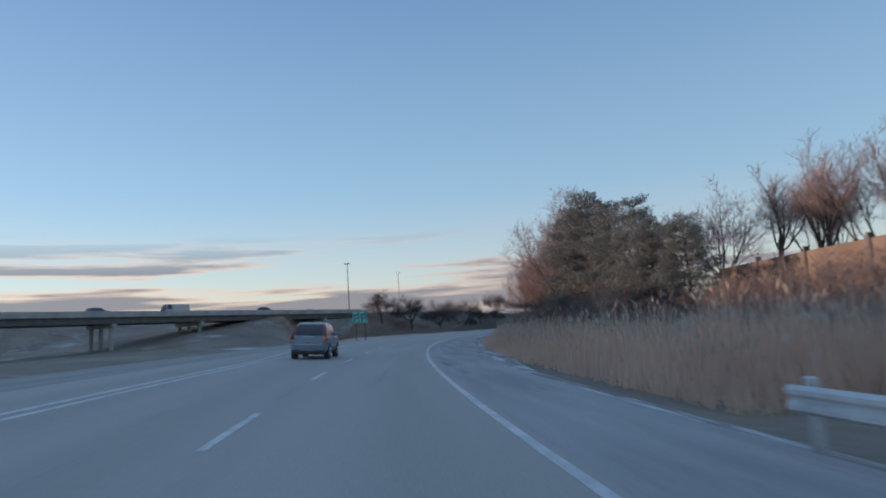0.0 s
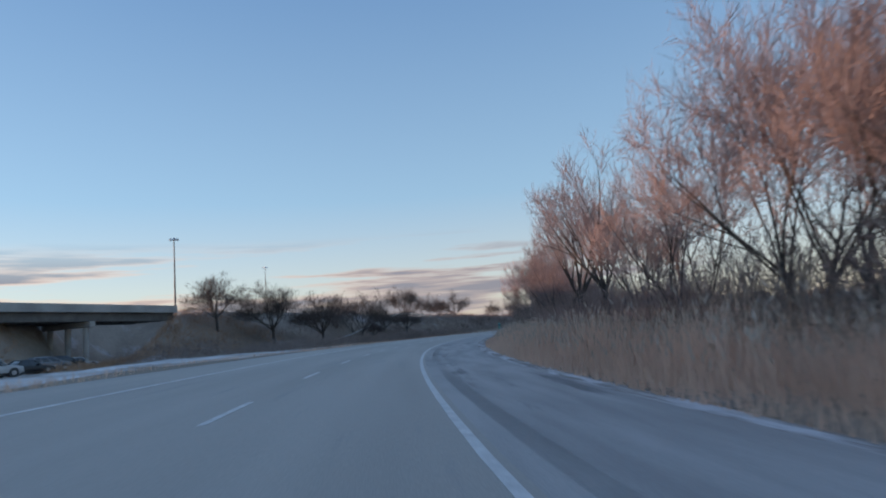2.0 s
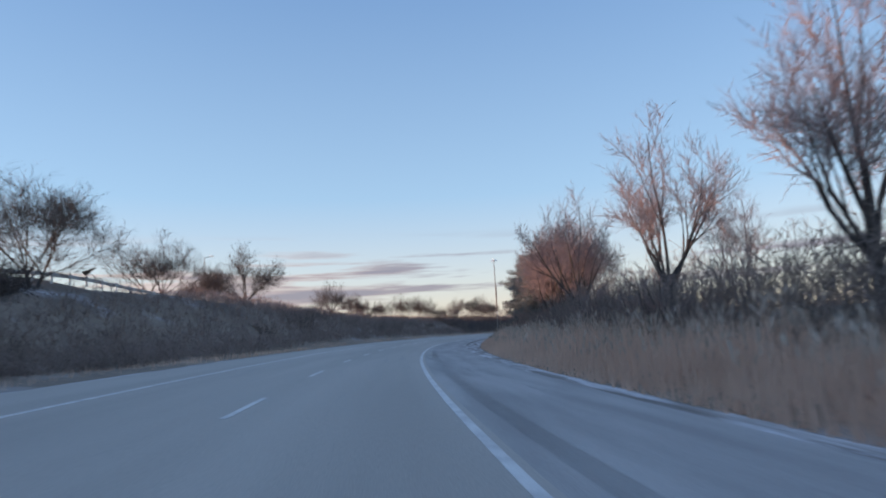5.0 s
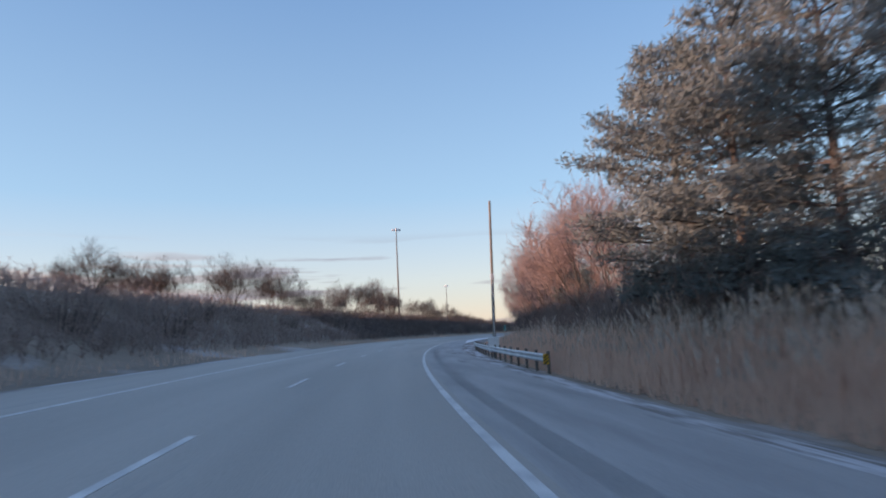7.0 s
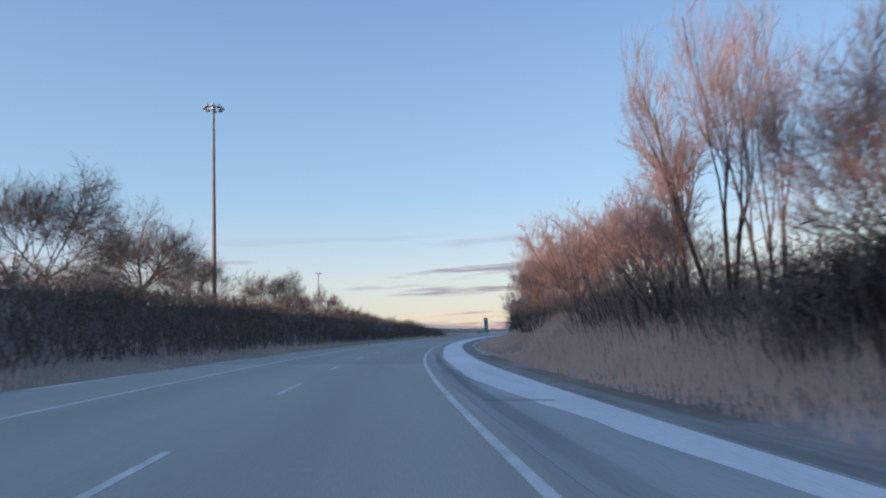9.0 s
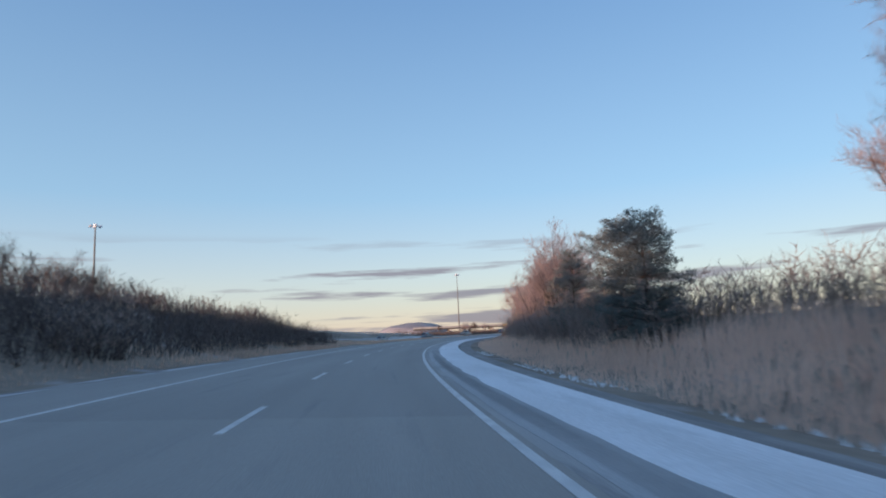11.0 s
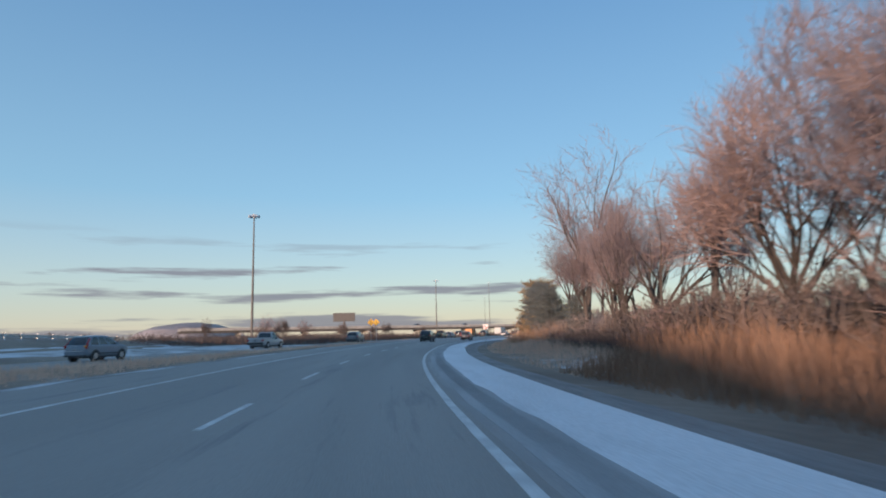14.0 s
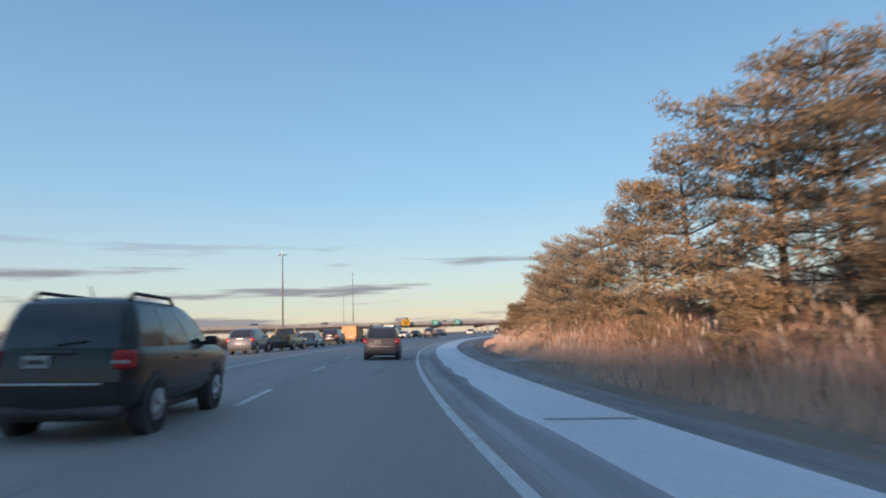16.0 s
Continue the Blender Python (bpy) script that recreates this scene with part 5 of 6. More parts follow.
def exit_sign():
    b = thing("exit_sign", at(65.2, -7.35, 0.3, -8), "green two-panel motorway exit sign on steel posts", "road sign")
    for k, x in enumerate((-0.41, 0.41)):
        p = part("panel", box(fresh(), x, 0, 2.75, 0.80, 0.04, 1.30, 0.03), SIGNGREEN, b, "green sign panel with white border")
        bars(p, [(x, -0.024, 3.38, 0.76, 0.02), (x, -0.024, 2.12, 0.76, 0.02), (x - 0.385, -0.024, 2.75, 0.02, 1.26), (x + 0.385, -0.024, 2.75, 0.02, 1.26)], SIGNWHITE, "border")
        bars(p, [(x - 0.08, -0.026, 3.2, 0.40, 0.10)], SIGNWHITE)
        part("route_shield", box(fresh(), x, -0.026, 2.82, 0.36, 0.012, 0.34, 0.06), paint("shield_blue", (0.02, 0.06, 0.25), (0.03, 0.08, 0.28), 0.5, 2, 20, 0.0) if k == 0 else bpy.data.materials["shield_blue"], p, "blue route shield")
        bars(p, [(x, -0.036, 2.80, 0.22, 0.12)], SIGNWHITE)
        arrow = fresh()
        box(arrow, 0, -0.026, 0, 0.06, 0.012, 0.26, 0.0, Matrix.Translation((x, 0, 2.36)) @ Matrix.Rotation(0.6, 4, "Y"))
        box(arrow, x + 0.07, -0.026, 2.46, 0.16, 0.012, 0.05)
        box(arrow, x + 0.12, -0.026, 2.40, 0.05, 0.012, 0.14)
        part("arrow", arrow, SIGNWHITE, p, "white slanting arrow")
    for x in (-0.5, 0.5):
        part("post", box(fresh(), x, 0.06, 1.5, 0.09, 0.07, 3.4), POLE_STEEL, b)


exit_sign()


def text_mesh(body, size, m, mat, name, parent):
    cu = bpy.data.curves.new(name, "FONT")
    cu.body, cu.size, cu.extrude, cu.align_x, cu.align_y = body, size, 0.004, "CENTER", "CENTER"
    ob = bpy.data.objects.new(name, cu)
    me = bpy.data.meshes.new_from_object(ob)
    bpy.data.objects.remove(ob)
    me.transform(m @ Matrix.Rotation(math.pi / 2, 4, "X"))
    me.materials.append(mat)
    return part_mesh(name, me, parent)


def mile_sign(s, l, z0, z1, turn=0.0):
    b = thing("mile_sign", at(s, l, gz(s, l), turn), "narrow upright green mile-marker sign on steel post", "road sign")
    z = gz(s, l)
    c, h = (z0 + z1) / 2 - z, z1 - z0
    p = part("panel", box(fresh(), 0, 0, c, 0.28, 0.02, h, 0.015), SIGNGREEN, b, "green sign panel")
    part("post", rod(fresh(), (0, 0.035, -0.1), (0, 0.035, c + h * 0.45), 0.025, None, 8), STEEL, b)
    bars(p, [(0, -0.014, c + h * 0.40, 0.16, 0.08)], SIGNWHITE)
    part("route_shield", box(fresh(), 0, -0.014, c + h * 0.15, 0.19, 0.01, 0.2, 0.03), bpy.data.materials["shield_blue"], p, "blue route shield")
    bars(p, [(-0.07, -0.014, c - h * 0.14, 0.025, 0.16), (0.0, -0.014, c - h * 0.14, 0.025, 0.16), (0.07, -0.014, c - h * 0.14, 0.025, 0.16)], SIGNWHITE)
    text_mesh(".2", 0.2, Matrix.Translation((0.02, -0.014, c - h * 0.38)), SIGNWHITE, "numeral", p)


mile_sign(371.6, 5.75, 1.03, 2.10, -4)
mile_sign(171.5, 5.75, 0.9, 1.95, -4)


def merge_sign():
    b = thing("merge_sign", at(587.3, -7.1, 0.25, 2), "pair of yellow diamond warning signs on posts", "road sign")
    for x, zc in ((-0.30, 2.35), (0.30, 2.35)):
        p = part("diamond", box(fresh(), 0, 0, 0, 0.56, 0.025, 0.56, 0.03, Matrix.Translation((x, 0, zc)) @ Matrix.Rotation(math.pi / 4, 4, "Y")), SIGNYELLOW, b, "yellow diamond panel")
        arrow = fresh()
        box(arrow, x, -0.018, zc, 0.05, 0.012, 0.34)
        box(arrow, 0, -0.018, 0, 0.045, 0.012, 0.22, 0.0, Matrix.Translation((x + 0.08, 0, zc - 0.07)) @ Matrix.Rotation(-0.7, 4, "Y"))
        box(arrow, 0, -0.018, 0.0, 0.13, 0.012, 0.13, 0.0, Matrix.Translation((x, 0, zc + 0.17)) @ Matrix.Rotation(math.pi / 4, 4, "Y"))
        part("merge_arrow", arrow, BLACK, p, "black merging arrow")
        part("post", rod(fresh(), (x, 0.04, -0.2), (x, 0.04, zc + 0.3), 0.025, None, 8), STEEL, b)


merge_sign()


def no_turn_sign():
    b = thing("prohibition_sign", at(582.6, 5.75, gz(582.6, 5.75), -6), "square white prohibition sign with red slashed ring", "road sign")
    z = 1.76 - gz(582.6, 5.75)
    p = part("panel", box(fresh(), 0, 0, z, 0.53, 0.02, 0.53, 0.03), SIGNWHITE, b, "white sign panel")
    ring, n = fresh(), 24
    for k in range(n):
        box(ring, 0, -0.016, 0.19, 0.055, 0.012, 0.045, 0.0, Matrix.Translation((0, 0, z)) @ Matrix.Rotation(6.2832 * k / n, 4, "Y"))
    box(ring, 0, -0.02, 0, 0.36, 0.012, 0.045, 0.0, Matrix.Translation((0, 0, z)) @ Matrix.Rotation(0.78, 4, "Y"))
    part("red_ring", ring, SIGNRED, p, "red ring with slash")
    mark = fresh()
    box(mark, 0.03, -0.014, z - 0.05, 0.045, 0.01, 0.17)
    box(mark, -0.03, -0.014, z + 0.05, 0.16, 0.01, 0.045)
    part("turn_arrow", mark, BLACK, p, "black bent arrow")
    part("post", rod(fresh(), (0, 0.035, -0.2), (0, 0.035, z + 0.2), 0.025, None, 8), STEEL, b)


no_turn_sign()


# noise wall at the top of the bank
for k in range(8):
    s = 4 + 4.3 * k
    b = thing("wall_panel", at(s, 19.2, 2.0), "tan concrete noise wall panel with dark post", "wall", "noise wall panels")
    part("slab", box(fresh(), 0, 0, 0.55, 0.16, 4.1, 2.15, 0.02), TANWALL, b)
    part("post", box(fresh(), -0.02, -2.13, 0.65, 0.24, 0.17, 2.4, 0.01), TRIM, b, "dark steel post")

# ---------------------------------------------------------------- the far overpass and what stands by it
OVER_DIR = Vector((0.53, -0.848))
over = build_bridge("overpass", "long low concrete overpass across the motorway", line_pose(530, 447, 0.0, *OVER_DIR), 330, 9.0, 4.3, 0.8, tuple(range(20, 320, 25)), CONCRETE, -0.4)


def over_sign(x, y, z, w, h, mat, label):
    b = thing("overpass_sign", line_pose(x, y, z, *OVER_DIR) @ Matrix.Rotation(math.pi / 2, 4, "Z"), label, "road sign")
    p = part("panel", box(fresh(), 0, 0, 0, w, 0.1, h, 0.05), mat, b)
    for side in (-0.35, 0.35):
        part("bracket", box(fresh(), side * w, 0.3, -0.2, 0.1, 0.6, h), POLE_STEEL, b)
    bars(p, [(0, -0.06, 0.15 * h, w * 0.7, h * 0.16), (0, -0.06, -0.2 * h, w * 0.55, h * 0.16), (0, 0.06, 0.15 * h, w * 0.7, h * 0.16)], BLACK if mat is SIGNYELLOW else SIGNWHITE)


over_sign(603, 318, 4.9, 3.6, 2.0, SIGNYELLOW, "yellow warning panel on the overpass")
over_sign(610.5, 306, 4.7, 3.2, 1.8, SIGNGREEN, "green direction panel on the overpass")
over_sign(617, 296, 4.7, 3.0, 1.8, SIGNGREEN, "green direction panel on the overpass")

bb = thing("billboard", line_pose(638, 408, 0, 0.05, 1) @ Matrix.Rotation(math.pi / 2, 4, "Z"), "roadside billboard with a reddish poster", "billboard")
part("poster", box(fresh(), 0, 0, 11.0, 11.0, 0.3, 4.0, 0.05), paint("poster_print", (0.35, 0.10, 0.07), (0.55, 0.42, 0.36), 0.6, 0.25, 2, 0.0), bb, "reddish printed poster")
bars(bb, [(-1.0, -0.17, 12.2, 7.6, 1.0)], SIGNWHITE, "poster_band")
bars(bb, [(2.2, -0.17, 10.4, 5.0, 1.5)], SIGNRED, "poster_band")
bars(bb, [(-3.2, -0.17, 10.3, 3.2, 1.2)], SIGNWHITE, "poster_band")
part("frame", box(fresh(), 0, 0.25, 11.0, 11.5, 0.3, 4.5, 0.05), TRIM, bb)
part("column", rod(fresh(), (0, 0.4, -0.6), (0, 0.4, 9.2), 0.5, None, 12), POLE_STEEL, bb)

hill_bm = fresh()
bmesh.ops.create_uvsphere(hill_bm, u_segments=28, v_segments=14, radius=1.0)
for v in hill_bm.verts:
    v.co = Vector((v.co.x * 38, v.co.y * 30, max(v.co.z, -0.1) * 11 + noise.noise(v.co * 4) * 0.7))
hill_me = bpy.data.meshes.new("hill")
hill_bm.to_mesh(hill_me)
hill_me.materials.append(paint("frosted_hill", (0.26, 0.235, 0.235), (0.40, 0.365, 0.36), 0.95, 0.05, 0.6, 0.4))
tagged(new("hill", hill_me), "smooth frost-covered mound in the distance", "hill", kind="structure").matrix_world = Matrix.Translation((660, 498, -0.5))

# ---------------------------------------------------------------- vehicles
SIZE = 0.87


def loft(rings):
    bm = fresh()
    rows_v = [[bm.verts.new(p) for p in ring] for ring in rings]
    n = len(rings[0])
    for a, b in zip(rows_v, rows_v[1:]):
        for k in range(n):
            bm.faces.new((a[k], a[(k + 1) % n], b[(k + 1) % n], b[k]))
    bm.faces.new(rows_v[0][::-1])
    bm.faces.new(rows_v[-1])
    bmesh.ops.recalc_face_normals(bm, faces=bm.faces)
    for f in bm.faces:
        f.smooth = True
    return bm


def shaded(ob, angle=35):
    ob.data.set_sharp_from_angle(angle=radians(angle))
    return ob


def wheels(car, side, L, hw, rad):
    """Both wheels of one side, with tyre, rim and dark arch."""
    for yf in (-0.29, 0.31):
        arch = fresh()
        rod(arch, (side * hw * 0.80, yf * L, rad + 0.01), (side * hw * 1.004, yf * L, rad + 0.01), rad * 1.17, None, 22)
        part("wheel_arch", arch, TRIM, car, "dark wheel arch")
        tyre = fresh()
        rod(tyre, (side * hw * 0.74, yf * L, rad), (side * hw * 1.01, yf * L, rad), rad, None, 24)
        bmesh.ops.bevel(tyre, geom=[e for e in tyre.edges if len(e.link_faces) == 2 and any(len(f.verts) > 4 for f in e.link_faces)], offset=0.025, segments=2, affect="EDGES")
        wheel = part("wheel", tyre, RUBBER, car, "black tyre")
        rim = fresh()
        rod(rim, (side * hw * 0.98, yf * L, rad), (side * hw * 1.02, yf * L, rad), rad * 0.62, rad * 0.56, 20)
        for k in range(5):
            ang = 6.2832 * k / 5
            rod(rim, (side * hw * 1.022, yf * L, rad), (side * hw * 1.022, yf * L + math.cos(ang) * rad * 0.52, rad + math.sin(ang) * rad * 0.52), 0.03, 0.025, 6)
        part("rim", rim, ALLOY, wheel, "five-spoke alloy rim")


def vehicle(style, body_mat, label, length, width, height, tall_lamps=False, rails=False, indicator=False, category="car"):
    """A car that points along +y: lofted lower body, glasshouse, roof, pillars, wheels, lamps and trim."""
    L, W, H = length * SIZE, width * SIZE, height * SIZE
    hw = W / 2
    car = thing("vehicle", Matrix.Translation((0, 0, -60)), label, category)
    belt = 0.58 * H
    nose = {"suv": 0.56, "van": 0.52, "sedan": 0.55, "pickup": 0.58, "truck": 0.4}[style] * H
    tail = {"suv": 0.60, "van": 0.60, "sedan": 0.60, "pickup": 0.60, "truck": 0.35}[style] * H
    sill = (0.22 if style == "suv" else 0.19) * H
    front_g = {"suv": 0.20, "van": 0.30, "sedan": 0.16, "pickup": 0.22, "truck": 0.45}[style]
    stations = ((-0.5, 0.90, tail * 0.93, 0.08), (-0.485, 0.955, tail, 0.03), (-0.40, 0.99, belt * 1.02, 0), (-0.2, 1, belt, 0), (0.0, 1, belt * 0.985, 0), (front_g, 1, belt * 0.97, 0), (0.33, 0.985, nose * 0.97, 0), (0.44, 0.94, nose * 0.88, 0), (0.485, 0.84, nose * 0.80, 0.04), (0.5, 0.72, nose * 0.66, 0.08))
    rings = []
    for y, wf, top, up in stations:
        w, z0 = hw * wf, sill + up * H
        half = ((0.80 * w, z0), (0.97 * w, z0 + 0.03 * H), (w, z0 + 0.35 * (top - z0)), (0.985 * w, z0 + 0.72 * (top - z0)), (0.93 * w, top - 0.015 * H), (0.80 * w, top), (0.4 * w, top + 0.008 * H))
        rings.append([(x, y * L, z) for x, z in half] + [(-x, y * L, z) for x, z in reversed(half)])
    shaded(part("body", loft(rings), body_mat, car, "painted lower body"))
    part("underbody", box(fresh(), 0, 0, sill * 0.85, W * 0.8, L * 0.86, sill * 0.7, 0.02), TRIM, car, "dark underbody")
    # glasshouse
    g = {"suv": (-0.475, -0.425, 0.06, 0.235), "van": (-0.48, -0.47, 0.2, 0.36), "sedan": (-0.36, -0.2, 0.02, 0.19), "pickup": (-0.1, -0.06, 0.08, 0.22), "truck": (0.2, 0.22, 0.38, 0.47)}[style]
    roof_z = H * 0.955
    wb, wr = (hw * 0.955, hw * 0.80) if style in ("suv", "van") else (hw * 0.92, hw * 0.73)

    def corner(u, side, front):
        """A point on the glasshouse edge: u from belt to roof."""
        y = (g[3] + (g[2] - g[3]) * u) if front else (g[0] + (g[1] - g[0]) * u)
        return Vector((side * (wb + (wr - wb) * u), y * L, belt * 0.97 + (roof_z - belt * 0.97) * u))

    rings = []
    for u in (0.0, 0.5, 1.0):
        bulge = 0.012 * L * (1 - abs(2 * u - 1))
        a, b, c, d = corner(u, -1, False), corner(u, 1, False), corner(u, 1, True), corner(u, -1, True)
        mid_r, mid_f = (a + b) / 2 - Vector((0, 0.02 * L, 0)), (c + d) / 2 + Vector((0, 0.025 * L, 0))
        side_r, side_l = (b + c) / 2 + Vector((0.02 * W + bulge * 0.3, 0, 0)), (a + d) / 2 - Vector((0.02 * W + bulge * 0.3, 0, 0))
        rings.append([a, mid_r, b, side_r, c, mid_f, d, side_l])
    shaded(part("glasshouse", loft(rings), GLASSY, car, "dark tinted windows"), 50)
    rf = []
    for zz, k in ((roof_z - 0.012 * H, 1.035), (roof_z + 0.02 * H, 1.0), (roof_z + 0.045 * H, 0.8)):
        ym, yh = (g[1] + g[2]) / 2 * L, (g[2] - g[1]) / 2 * L * 1.04 * k
        rf.append([(-wr * k, ym - yh, zz), (0, ym - yh * 1.06, zz + 0.01), (wr * k, ym - yh, zz), (wr * k * 1.02, ym, zz + 0.01), (wr * k, ym + yh, zz), (0, ym + yh * 1.07, zz + 0.01), (-wr * k, ym + yh, zz), (-wr * k * 1.02, ym, zz + 0.01)])
    shaded(part("roof", loft(rf), body_mat, car, "painted roof"))
    for side in (-1, 1):
        for name, p, q in (("rear_pillar", corner(0, side, False), corner(1, side, False)), ("front_pillar", corner(0, side, True), corner(1, side, True))):
            part(name, rod(fresh(), p + Vector((0, 0.02 if "rear" in name else -0.01, 0)), q, 0.045 * H if "rear" in name else 0.026 * H, None, 8), body_mat, car)
        for t in ((0.33, 0.64) if style in ("suv", "van") else (0.55,)):
            lo = corner(0, side, False).lerp(corner(0, side, True), t) + Vector((side * 0.022 * W, 0, 0))
            hi = corner(1, side, False).lerp(corner(1, side, True), t) + Vector((side * 0.018 * W, 0, 0))
            part("door_pillar", rod(fresh(), lo, hi, 0.018 * H, None, 6), BLACK, car)
        m = corner(0.08, side, True) + Vector((side * 0.10, -0.08 * L, 0.03))
        part("mirror", box(fresh(), m.x, m.y, m.z, 0.17, 0.10, 0.12, 0.03), body_mat, car)
        y0 = -0.5 * L
        zl = tail * 0.84
        if tall_lamps:
            lamp = part("tail_lamp", box(fresh(), side * hw * 0.86, y0 + 0.06, zl + 0.02, 0.15, 0.14, 0.30, 0.03), TAILRED, car, "red tail lamp")
            up = fresh()
            rod(up, (side * hw * 0.83, y0 + 0.10, zl + 0.15), (side * wr * 1.0, g[1] * L - 0.02, roof_z - 0.03), 0.055, 0.04, 8)
            part("upper_lamp", up, TAILRED, lamp, "slim red upper lamp")
            if indicator:
                part("indicator", box(fresh(), side * hw * 0.86, y0 - 0.012, zl + 0.06, 0.12, 0.03, 0.10, 0.01), AMBER if side > 0 else TAILRED, lamp, "amber turn indicator")
            part("reverse_lens", box(fresh(), side * hw * 0.86, y0 - 0.012, zl - 0.06, 0.12, 0.03, 0.05, 0.01), SIGNWHITE, lamp)
        else:
            part("tail_lamp", box(fresh(), side * hw * 0.84, y0 + 0.05, zl, 0.24 * SIZE, 0.14, 0.17 * SIZE, 0.03), TAILRED, car, "red tail lamp")
        part("headlight", box(fresh(), side * hw * 0.66, 0.47 * L, nose * 0.74, 0.30 * SIZE, 0.18, 0.14, 0.03), SIGNWHITE, car, "clear headlight")
        if rails:
            r = fresh()
            ya, yb, z = (g[1] + 0.03) * L, (g[2] - 0.02) * L, roof_z + 0.10 * H * 0.5
            rod(r, (side * wr * 0.9, ya + 0.15, z + 0.05), (side * wr * 0.9, yb - 0.15, z + 0.05), 0.02, None, 8)
            for ye, yf in ((ya, ya + 0.15), (yb, yb - 0.15)):
                rod(r, (side * wr * 0.9, ye, z - 0.03), (side * wr * 0.9, yf, z + 0.05), 0.025, 0.02, 8)
            part("roof_rail", r, TRIM, car, "black roof rail")
        wheels(car, side, L, hw, 0.205 * H if style != "sedan" else 0.225 * H)
    y0 = -0.5 * L
    part("rear_bumper", box(fresh(), 0, y0 + 0.06, sill + 0.13 * H, W * 0.93, 0.20, 0.15 * H, 0.04), TRIM if style in ("suv", "pickup") and body_mat is not SILVER else body_mat, car, "rear bumper")
    part("front_bumper", box(fresh(), 0, 0.48 * L, sill + 0.08 * H, W * 0.80, 0.20, 0.16 * H, 0.04), body_mat, car, "front bumper")
    part("bumper_strip", box(fresh(), 0, y0 - 0.035, sill + 0.22 * H, W * 0.72, 0.03, 0.022, 0.006), CHROME, car, "bright bumper strip")
    px = -0.1 * W if body_mat is DARKGREEN else 0.0
    plate = part("number_plate", box(fresh(), px, y0 - 0.005, tail * 0.80, 0.27, 0.03, 0.14, 0.008), PLATE, car, "pale number plate")
    bars(plate, [(px, y0 - 0.024, tail * 0.80, 0.19, 0.05)], TRIM, "plate_bar")
    part("tailgate_handle", box(fresh(), 0, y0 - 0.005, tail * 0.93, 0.62 * SIZE, 0.03, 0.035, 0.008), CHROME if body_mat is SILVER else TRIM, car, "tailgate strip")
    if style == "suv":
        part("wiper", rod(fresh(), (0, g[0] * L - 0.05, belt * 1.01), (0.3, g[0] * L - 0.03, belt * 1.07), 0.012, None, 6), BLACK, car)
        part("antenna", rod(fresh(), (0, g[1] * L + 0.15, roof_z + 0.04), (0.0, g[1] * L + 0.05, roof_z + 0.20), 0.012, 0.005, 6), BLACK, car)
    if style == "pickup":
        part("bed", box(fresh(), 0, -0.30 * L, belt * 0.9, W * 0.94, 0.37 * L, 0.30 * H, 0.03), body_mat, car, "cargo bed sides")
    if style == "truck":
        part("cargo_box", box(fresh(), 0, -0.14 * L, 0.62 * H, W * 1.0, 0.66 * L, 0.72 * H, 0.04), body_mat, car, "tall cargo box")
    return car


